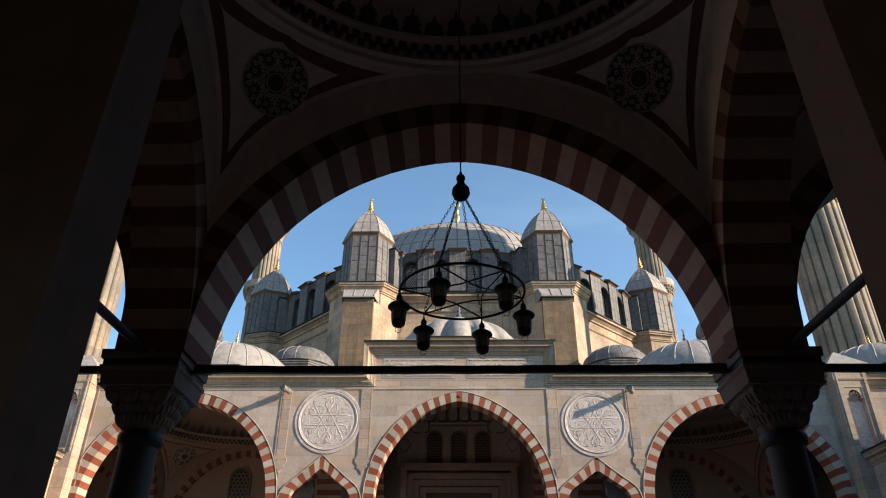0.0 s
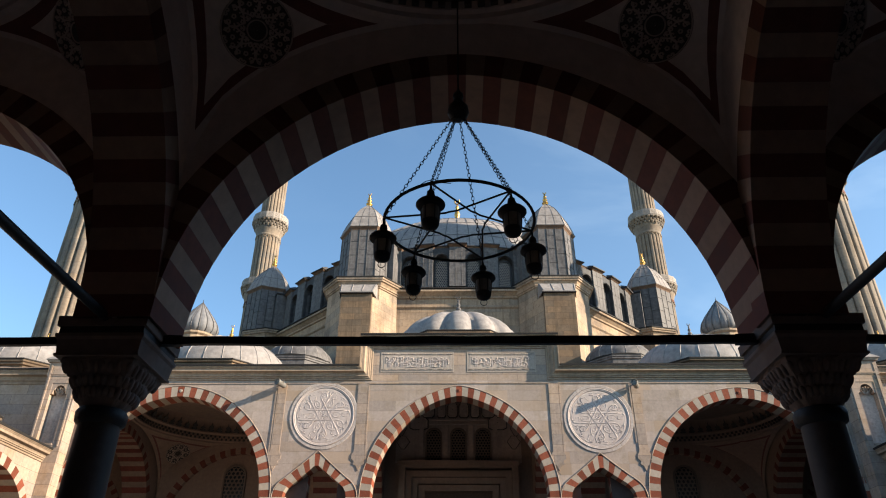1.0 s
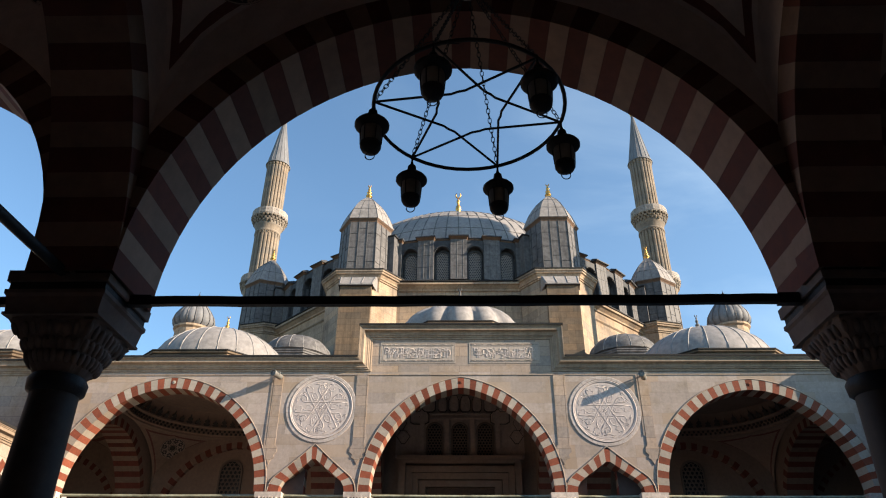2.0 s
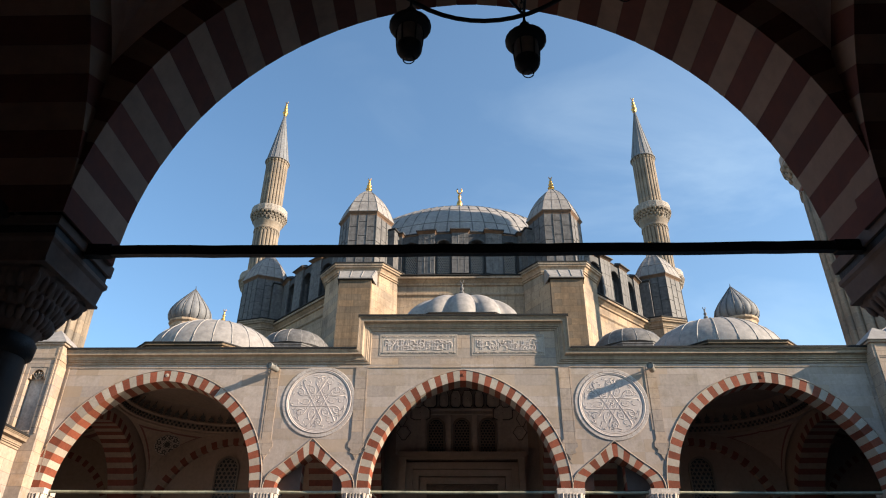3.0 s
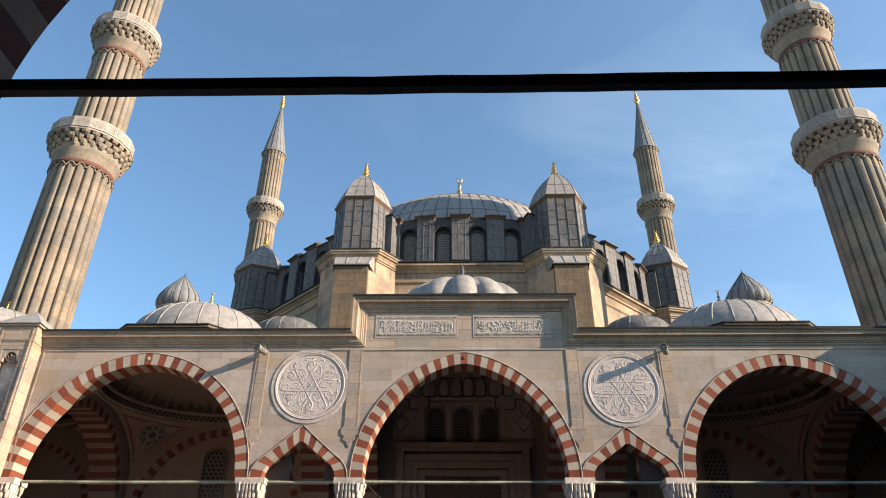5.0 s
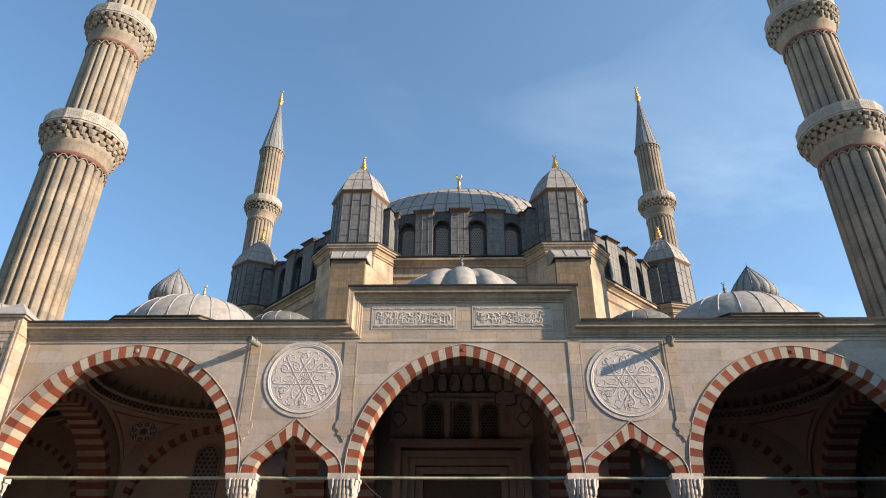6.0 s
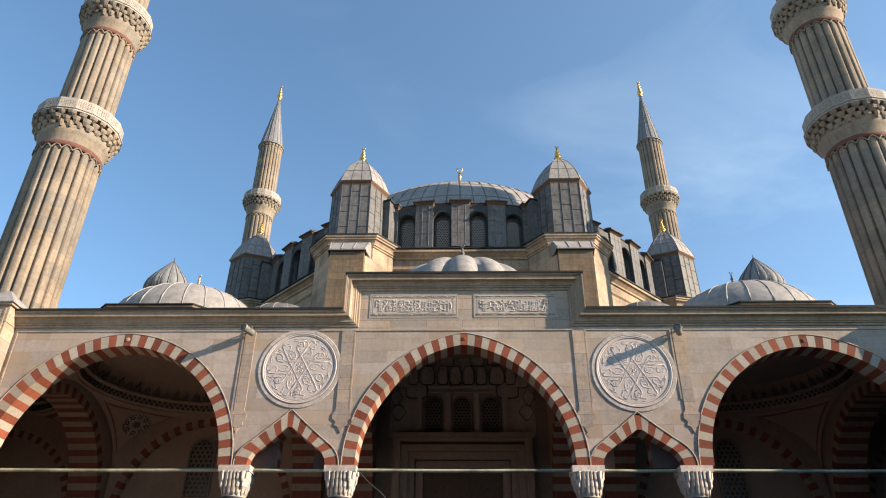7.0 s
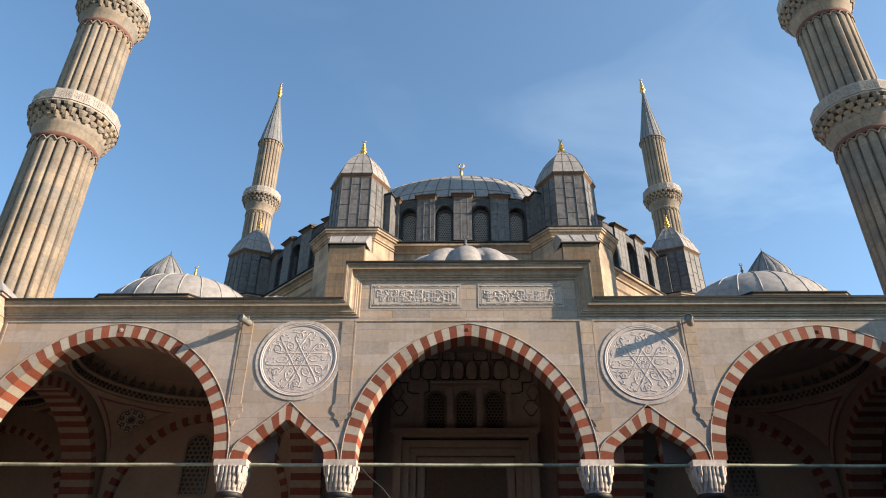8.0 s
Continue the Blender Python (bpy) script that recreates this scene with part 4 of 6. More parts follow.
def portal():
    base = thing("portal", "stepped stone portal frame with honeycomb blocks above", "portal", pose(0, HALL_Y, 0))
    for k, (w, z, y) in enumerate(((3.05, 10.15, 0.55), (2.72, 9.72, 0.42), (2.42, 9.40, 0.30), (2.05, 9.05, 0.20))):
        s = Shape()
        s.box(-w, -w + 0.32, -y, -0.004, 0.5, z)
        s.box(w - 0.32, w, -y, -0.004, 0.5, z)
        s.box(-w + 0.32, w - 0.32, -y, -0.004, z - 0.3, z)
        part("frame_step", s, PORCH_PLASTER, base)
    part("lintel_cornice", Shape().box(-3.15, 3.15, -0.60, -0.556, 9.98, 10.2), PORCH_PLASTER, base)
    part("niche_wall", Shape().box(-3.3, 3.3, -0.012, -0.003, 10.2, 14.0), PORTAL_STONE, base, "smooth pale stone of the portal niche")
    part("door_leaf", Shape().box(-1.7, 1.7, -0.12, -0.004, 0.5, 8.7), WOOD, base)
    outline = [(-0.5, -0.36), (-0.5, 0.18), (-0.28, 0.5), (0.28, 0.5), (0.5, 0.18), (0.5, -0.36), (0.3, -0.5), (-0.3, -0.5)]
    kite = [(-0.5, 0.05), (-0.18, 0.5), (0.18, 0.5), (0.5, 0.05), (0.12, -0.5), (-0.12, -0.5)]

    def cell(x, z, w, h, y, shape=outline):
        """One hollow of the stalactite hood: a raised rim round a sunk, swelling face."""
        back = Shape().along_y([(x + 1.07 * w * u, z + 1.06 * h * v) for u, v in shape], y, -0.004)
        holder = part("hood_cell", back, PAINT_DARK, base, "hollow cell of the stalactite hood")
        s = Shape().loft([[(x + k * w * u, y - d, z + k * h * v) for u, v in shape] for k, d in ((0.98, 0.002), (0.96, 0.05), (0.88, 0.06), (0.84, 0.02), (0.45, 0.04), (0.05, 0.05))], 0, False, False)
        part("face", s, PORTAL_STONE, holder)
    for x, w in ((0.30, 0.52), (0.90, 0.46), (1.62, 0.66), (2.25, 0.44)):
        for side in (-1, 1):
            cell(side * x, 13.0, w, 0.86, -0.16)
    for x, z, w, h in ((0.72, 13.75, 0.62, 0.5), (1.5, 13.8, 0.6, 0.5), (2.1, 12.3, 0.95, 0.72), (2.75, 12.75, 0.6, 0.62), (3.05, 11.95, 0.55, 0.7), (2.92, 11.25, 0.68, 0.66)):
        for side in (-1, 1):
            cell(side * x, z, w, h, -0.08, kite if z < 12.0 else outline)
    for z, out in ((12.42, 0.22), (12.20, 0.12)):
        part("hood_ledge", Shape().box(-1.55, 1.55, -out, -0.004, z, z + 0.07), PORTAL_STONE, base)
    for x in (-1.95, -0.66, 0.66, 1.95):
        part("window_pilaster", Shape().box(x - 0.12, x + 0.12, -0.14, -0.004, 10.2, 12.18), PORTAL_STONE, base)


portal()


# porch roof: a slab with domes on octagon plinths
roof = Shape()
for x0, x1 in ((-24.5, -4.2), (4.2, 24.5)):
    roof.box(x0, x1, PORCH_DEPTH + 0.02, HALL_Y + 1.4, 12.302, 12.42)
roof.box(-4.2, 4.2, PORCH_DEPTH + 0.02, HALL_Y + 1.4, 13.9, 14.0)
for x0, x1, y0, y1 in ((-4.2, -4.0, PORCH_DEPTH + 0.02, HALL_Y), (4.0, 4.2, PORCH_DEPTH + 0.02, HALL_Y), (-4.0, 4.0, PORCH_DEPTH + 0.02, PORCH_DEPTH + 0.2)):
    roof.box(x0, x1, y0, y1, 12.302, 13.9)
tagged(part("roof_porch", roof, PORCH_PLASTER), "flat lead-covered porch roof", "roof", kind="structure")


def ribbed_dome(name, label, x, y, z, r, h, ribs, plinth, group="", fin=0.8, lobes=0.0, mat=DOME_LEAD, fin_mat=GOLD, rib_r=0.03, plinth_mat=PIER_STONE):
    base = thing(name, label, "dome", pose(x, y, 0), group)
    if plinth:
        a, z0 = plinth
        s = Shape()
        s.loft([[(px, py, zz) for px, py in octagon(0, 0, a * k)] for k, zz in ((1.0, z0), (1.0, max(z - 0.30, z0 + 0.02)), (1.03, max(z - 0.27, z0 + 0.04)), (1.03, z - 0.18), (1.05, z - 0.14), (1.05, z - 0.06), (0.9, z - 0.05))])
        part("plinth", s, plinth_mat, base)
        s = Shape()
        s.prism(octagon(0, 0, a * 1.06), z - 0.048, z)
        s.loft([[(px, py, z) for px, py in octagon(0, 0, a * 1.05)], [(px, py, z + 0.12) for px, py in octagon(0, 0, a * 0.93)]], 0)
        part("plinth_edge", s, [EDGE_LEAD], base, "lead edge of the plinth")
    prof = [(r * math.cos(w), z + 0.05 + h * math.sin(w)) for w in [radians(90) * i / 20 for i in range(20)]] + [(r * 0.03, z + 0.05 + h * 0.999)]
    wave = (lambda a: 1.0 - lobes * (1 - abs(math.sin(ribs * a / 2))) ** 1.4) if lobes else None
    part("shell", Shape().lathe(prof, ribs * 8 if lobes else 64, wave=wave), mat, base)
    for i in range(ribs):
        a = 2 * math.pi * i / ribs
        k = (1 - lobes) if lobes else 1.0
        s = Shape().tube([(rr * k * math.cos(a), rr * k * math.sin(a), zz + 0.005) for rr, zz in prof[::2] + [prof[-1]]], rib_r, 5)
        part("seam", s, SEAM_LEAD, base)
    if fin:
        finial(base, 0, 0, z + 0.02 + h, fin, fin_mat, "finial on the dome")
    return base


for x in (-11.48, 11.62):
    ribbed_dome("porch_dome", "pale lead dome with raised seams on an octagon plinth", x, 4.5, 12.76, 3.2, 2.30, 24, (4.0, 12.42), "porch domes", 1.0, fin_mat=GOLD if x < 0 else MID_LEAD)
for x in (-20.9, 20.9):
    ribbed_dome("porch_dome", "pale lead dome with raised seams over a corner bay", x, 4.5, 13.0, 3.1, 1.9, 24, (3.5, 12.3), "porch domes", 0.75)
ribbed_dome("fluted_dome", "pale lead dome with deep rounded flutes over the middle bay", 0.05, 5.3, 14.6, 3.3, 2.05, 14, (3.6, 14.0), "", 1.35, lobes=0.12, fin_mat=MID_LEAD)


# ---- the prayer hall ----
CY, RING = 30.3, 16.95


def build_hall():
    base = thing("prayer_hall", "stone prayer hall with stepped upper walls", "building", pose(0, 0, 0))
    low = Shape()
    low.box(-22.5, 22.5, HALL_Y + 1.402, 51.0, 0.0, 15.4)
    part("lower_body", low, GOLDEN, base)
    lid = Shape()
    lid.box(-23.0, 23.0, HALL_Y + 1.0, 51.4, 15.402, 15.6)
    part("lower_roof", lid, LEAD, base)
    mid = Shape()
    mid.prism(octagon(0, CY, RING - 0.05), 15.602, 23.0)
    part("octagon_body", mid, GOLDEN, base)
    rim = Shape()
    rim.loft([[(px, py, z) for px, py in octagon(0, CY, RING + d)] for d, z in ((-0.04, 21.75), (0.06, 21.85), (0.06, 21.95), (-0.02, 22.0), (0.0, 22.45), (0.10, 22.5), (0.12, 22.62), (0.34, 22.82), (0.46, 22.86), (0.46, 23.02), (-1.0, 23.06))])
    part("string_course", rim, GOLDEN, base, "moulded string course")
    part("string_lead", Shape().prism(octagon(0, CY, RING + 0.52), 23.064, 23.14), EDGE_LEAD, base, "blackened lead over the string course")
    return base


hall = build_hall()


def side_pier(parent, x, y, face):
    """The stone pier under a tower: a broad front with slanted flanks and a lead weathering."""
    foot = [(-0.98, -2.75), (0.98, -2.75), (0.98, -2.30), (2.35, -0.2), (2.35, 2.2), (-2.35, 2.2), (-2.35, -0.2), (-0.98, -2.30)]
    m = Matrix.Translation((x, y, 0)) @ Matrix.Rotation(face, 4, "Z")
    part("stone_pier", Shape().prism(foot[2:], 12.43, 21.55).moved(m), GOLDEN, parent, "sandstone pier with slanted flanks")
    # front face in darker stone: stains, plus its weaker light put into the colour
    part("pier_front", Shape().prism([(-0.98, -2.75), (0.98, -2.75), (0.98, -2.302), (-0.98, -2.302)], 12.43, 21.54).moved(m), PIER_STONE, parent, "stained front of the pier, darkened also for its weaker light")
    body = [(-1.3, -1.55), (1.3, -1.55), (2.35, -0.2), (2.35, 2.2), (-2.35, 2.2), (-2.35, -0.2)]
    c = Shape()
    c.loft([[(px * k, py * k, z) for px, py in body] for k, z in ((1.0, 21.56), (1.0, 22.5), (1.03, 22.53), (1.03, 22.62), (1.06, 22.65), (1.06, 22.76), (1.10, 22.92), (1.15, 22.97), (1.15, 23.08), (1.18, 23.11), (1.18, 23.24), (0.9, 23.42))])
    part("pier_cornice", c.moved(m), GOLDEN, parent, "moulded cornice")
    part("pier_lead", Shape().prism([(px * 1.20, py * 1.20) for px, py in body], 23.245, 23.32).moved(m), EDGE_LEAD, parent, "blackened lead over the cornice")
    w = Shape()
    w.loft([[(px, py, z) for (px, py), z in zip(((-1.06, -2.84), (1.06, -2.84), (1.2, -2.0), (-1.2, -2.0)), zz)] for zz in ((21.602, 21.602, 21.602, 21.602), (21.68, 21.68, 22.56, 22.56))])
    w.box(-1.2, 1.2, -2.0, -1.4, 21.602, 22.6)
    for i in range(4):
        u = -1.0 + 0.667 * i
        w.tube([(u, -2.84, 21.7), (u * 1.12, -2.0, 22.58)], 0.03, 5)
    part("weathering", w.moved(m), DOME_LEAD, parent, "sloping lead sheet over the pier's front")
    part("weathering_edge", Shape().box(-1.09, 1.09, -2.88, -2.3, 21.54, 21.60).moved(m), EDGE_LEAD, parent, "dark lead lip")


def hexagon(x, y, r, turn):
    return [(x + r * math.cos(radians(turn + 60 * i)), y + r * math.sin(radians(turn + 60 * i))) for i in range(6)]


def dome_tower(x, y, face, pier_face):
    """A six-sided weight tower clad in lead, with seams, an eave, a swelling cap and a finial."""
    base = thing("weight_tower", "six-sided lead-clad tower with swelling cap and gilded finial", "tower", pose(0, 0, 0), "towers round the main dome")
    side_pier(base, x, y, pier_face)
    turn = math.degrees(face)
    r0, r1, zb, zt = 1.82, 1.76, 23.35, 27.2
    part("body", Shape().prism(hexagon(x, y, r0, turn), zb, zt, 0, hexagon(x, y, r1, turn)), MID_LEAD, base)
    for k in range(6):
        a0, a1 = (Vector(hexagon(x, y, r0 + 0.005, turn)[j % 6]) for j in (k, k + 1))
        b0, b1 = (Vector(hexagon(x, y, r1 + 0.005, turn)[j % 6]) for j in (k, k + 1))
        seams = Shape()
        for u in (0.0, 0.33, 0.66):
            p, q = a0.lerp(a1, u), b0.lerp(b1, u)
            seams.tube([(p.x, p.y, zb), (q.x, q.y, zt)], 0.03, 5)
        edges = (0.0, 0.33, 0.66, 1.0)
        for i in range(3):
            for j in range(3):
                zz = 24.0 + 1.1 * j + (0.4 if i % 2 else 0.0)
                t = (zz - zb) / (zt - zb)
                p = a0.lerp(a1, edges[i]).lerp(b0.lerp(b1, edges[i]), t)
                q = a0.lerp(a1, edges[i + 1]).lerp(b0.lerp(b1, edges[i + 1]), t)
                seams.tube([(p.x, p.y, zz), (q.x, q.y, zz)], 0.02, 4)
        part("seam_grid", seams, LEAD, base, "raised joints of the lead sheets")
    e = Shape()
    e.loft([[(px, py, z) for px, py in hexagon(x, y, r, turn)] for r, z in ((1.77, 27.1), (1.79, 27.2), (1.86, 27.27), (1.90, 27.33), (1.90, 27.36), (1.8, 27.38))])
    part("eave", e, [EAVE_STONE], base, "stone eave moulding")
    cap = Shape()
    prof = [(1.93, 27.365), (1.93, 27.42), (1.88, 27.5), (1.74, 27.9), (1.55, 28.35), (1.28, 28.85), (0.92, 29.35), (0.48, 29.8), (0.14, 30.08), (0.08, 30.15)]
    cap.loft([[(px, py, z) for px, py in hexagon(x, y, r, turn)] for r, z in prof])
    part("cap", cap, DOME_LEAD, base, "swelling six-sided lead cap")
    seams = Shape()
    for k in range(18):
        line = []
        for r, z in prof:
            p, q = Vector(hexagon(x, y, r, turn)[k // 3]), Vector(hexagon(x, y, r, turn)[(k // 3 + 1) % 6])
            c = p.lerp(q, (k % 3) / 3)
            line.append((c.x, c.y, z))
        seams.tube(line, 0.018, 5)
    for r, z in (prof[4], prof[6]):
        seams.tube([(px, py, z) for px, py in hexagon(x, y, r * 1.004, turn)], 0.018, 4, ring=True)
    part("seam_grid", seams, MID_LEAD, base)
    inward = Vector((-x, CY - y)).normalized()
    across = Vector((-inward.y, inward.x))
    hub = Vector((x, y))
    foot = [hub + inward * u + across * v for u, v in ((0.35, -2.05), (2.4, -2.05), (2.4, 2.05), (0.35, 2.05))]
    part("buttress", Shape().prism([(p.x, p.y) for p in foot], 23.35, 26.6), MID_LEAD, base, "lead-clad block that joins the tower to the drum")
    lip = [hub + inward * u + across * v for u, v in ((0.3, -2.13), (2.4, -2.13), (2.4, 2.13), (0.3, 2.13))]
    part("buttress_lip", Shape().prism([(p.x, p.y) for p in lip], 26.602, 26.72), EDGE_LEAD, base, "blackened lead lip")
    finial(base, x, y, 30.0, 1.25, slim=1.35)
    return base


for sx in (-1, 1):
    dome_tower(sx * 6.48, 14.65, 0.0, 0.0)
    dome_tower(sx * 15.66, CY - 6.49, radians(sx * 67.5 - 30), radians(sx * 67.5))
    dome_tower(sx * 15.66, CY + 6.49, radians(sx * 112.5), radians(sx * 112.5))


def main_dome():
    base = thing("main_dome", "great lead dome with radiating seams on a windowed drum", "dome", pose(0, CY, 0))
    R = 15.5
    STEP = 360 / 44
    s = Shape()
    s.lathe([(R, 23.0), (R, 26.5)], 96)
    part("drum", s, LEAD, base, "dark lead-clad drum")
    s = Shape()
    s.lathe([(R, 26.35), (R + 0.12, 26.42), (R + 0.25, 26.5), (R + 0.25, 26.60), (R, 26.62)], 96)
    part("drum_roof", Shape().lathe([(R + 0.3, 26.605), (R + 0.3, 26.67), (R - 0.5, 26.9), (13.3, 27.7)], 96), LEAD, base)
    part("drum_eave", s, [EAVE_STONE], base, "stone eave of the drum")
    prof = [(13.65 * math.cos(w), 24.5 + 11.65 * math.sin(w)) for w in [radians(14 + 76 * i / 24) for i in range(24)]] + [(0.2, 36.15)]
    part("shell", Shape().lathe(prof, 96), DOME_LEAD, base, "pale weathered lead shell")
    for i in range(84):
        a = 2 * math.pi * i / 84
        part("seam", Shape().tube([(r * math.cos(a), r * math.sin(a), z + 0.02) for r, z in prof[::3] + [prof[-1]]], 0.05, 5), MID_LEAD, base)
    for k in range(44):
        a = radians(-90 + STEP * k)
        c, q = math.cos(a), math.sin(a)
        if q > 0.35:
            continue
        pier = Shape()
        pier.box(-0.3, 0.5, -0.56, 0.56, 23.3, 26.40)
        pier.prism([(-0.3, -0.56), (0.5, -0.56), (0.5, 0.56), (-0.3, 0.56)], 26.40, 26.55, 1, [(-0.3, -0.66), (0.68, -0.66), (0.68, 0.66), (-0.3, 0.66)])
        pier.prism([(-0.3, -0.70), (0.74, -0.70), (0.74, 0.70), (-0.3, 0.70)], 26.55, 26.63, 2)
        pier.prism([(-0.3, -0.70), (0.74, -0.70), (0.74, 0.70), (-0.3, 0.70)], 26.63, 26.85, 2, [(-0.8, -0.6), (0.3, -0.6), (0.3, 0.6), (-0.8, 0.6)])
        for u in (-0.12, 0.3):
            pier.tube([(0.5, u, 23.4), (0.5, u, 26.38)], 0.018, 4)
        for u in (24.3, 25.2, 26.0):
            pier.tube([(0.5, -0.56, u), (0.5, 0.56, u)], 0.016, 4)
        pier.moved(Matrix.Translation((R * c, R * q, 0)) @ Matrix.Rotation(a, 4, "Z"))
        # paler lead than the recesses, in place of sun grazing the pier fronts
        part("pier", pier, [MID_LEAD, EAVE_STONE, LEAD], base, "lead-clad pier between windows, coloured paler for its lit front")
    half, spring, rise, low, high = 0.56, 1.95, 0.62, 23.30, 26.36
    head = [(half * math.cos(t), spring + rise * math.sin(t)) for t in [math.pi * (1 - i / 10) for i in range(11)]]
    for k in range(44):
        a = -90 + STEP * (k + 0.5 if k < 22 else k + 0.5 - 44)
        c, q = math.cos(radians(a)), math.sin(radians(a))
        if q > 0.35:
            continue
        at = Matrix.Translation((R * c, R * q, low)) @ Matrix.Rotation(radians(a + 90), 4, "Z")
        # a lead wall before the drum, pierced by a round-headed recess
        edge = 0.70
        line = [(-edge, 0.0), (-half, 0.0)] + head + [(half, 0.0), (edge, 0.0)]
        top = high - low
        front = Shape()
        for (xa, za), (xb, zb) in zip(line, line[1:]):
            front.add([(xa, -0.40, za), (xb, -0.40, zb), (xb, 0.12, zb), (xa, 0.12, za)], [(0, 1, 2, 3)])
            if xb - xa > 1e-6:
                front.add([(xa, -0.40, za), (xb, -0.40, zb), (xb, -0.40, top), (xa, -0.40, top)], [(0, 1, 2, 3)])
        rim = [(1.10 * x, -0.41, z + (0.05 if z > 1.0 else 0.0)) for x, z in [(-half, 0.0)] + head + [(half, 0.0)]]
        front.tube(rim, 0.035, 5)
        part("window_recess", front.moved(at), LEAD, base, "lead-clad wall with a round-headed window recess")
        if abs(a + 90) < 25:
            lattice_window(R * c, R * q, low + 0.22, 0.84, 2.02, 0.15, base, turn=a + 90, mat=DARK_GRILLE, frame_mat=LEAD)
        else:
            w = Shape()
            pts = [(-0.42, 0.2), (-0.42, 1.85)] + [(0.42 * math.cos(t), 1.85 + 0.5 * math.sin(t)) for t in [math.pi * (1 - i / 8) for i in range(1, 8)]] + [(0.42, 1.85), (0.42, 0.2)]
            part("window", w.along_y(pts, -0.04, 0.03).moved(at), GLASS, base, "dark round-headed window")
    courses = Shape()
    for r, z in prof[4:22:4]:
        courses.tube([(r * math.cos(2 * math.pi * i / 96), r * math.sin(2 * math.pi * i / 96), z + 0.01) for i in range(96)], 0.03, 4, ring=True)
    part("course_joints", courses, MID_LEAD, base, "level joints between courses of lead")
    finial(base, 0, 0, 36.1, 5.3, slim=0.7)
    return base


main_dome()


# ---- small roofs between porch and octagon ----
def turret(x, y):
    base = thing("roof_turret", "small round turret with a ribbed onion-shaped lead cap", "turret", pose(x, y, 0), "turrets behind the porch")
    part("body", Shape().lathe([(1.0, 15.0), (1.0, 18.2), (1.12, 18.3), (1.12, 18.42)], 16, smooth=False), GOLDEN, base)
    prof = [(1.0, 18.42), (1.2, 18.6), (1.26, 18.88), (1.18, 19.2), (0.96, 19.55), (0.69, 19.9), (0.41, 20.25), (0.17, 20.55), (0.03, 20.72)]
    part("cap", Shape().lathe(prof, 96, wave=lambda a: 1.0 - 0.05 * (1 - abs(math.sin(8 * a)))), SPIRE_LEAD, base, "ribbed onion cap")
    for i in range(16):
        a = 2 * math.pi * i / 16
        part("seam", Shape().tube([(0.985 * rr * math.cos(a), 0.985 * rr * math.sin(a), zz) for rr, zz in prof], 0.022, 4), MID_LEAD, base)
    finial(base, 0, 0, 20.6, 0.35, LEAD, "small lead knob")


turret(-16.12, 11.5)
turret(16.12, 11.5)
for x in (-9.7, 9.7):
    ribbed_dome("small_dome", "small low lead dome on an octagon of pierced stone", x, 11.9, 16.6, 2.05, 1.35, 16, (2.1, 15.6), "small domes behind the porch", 0, rib_r=0.02, mat=MID_LEAD, plinth_mat=MID_LEAD)


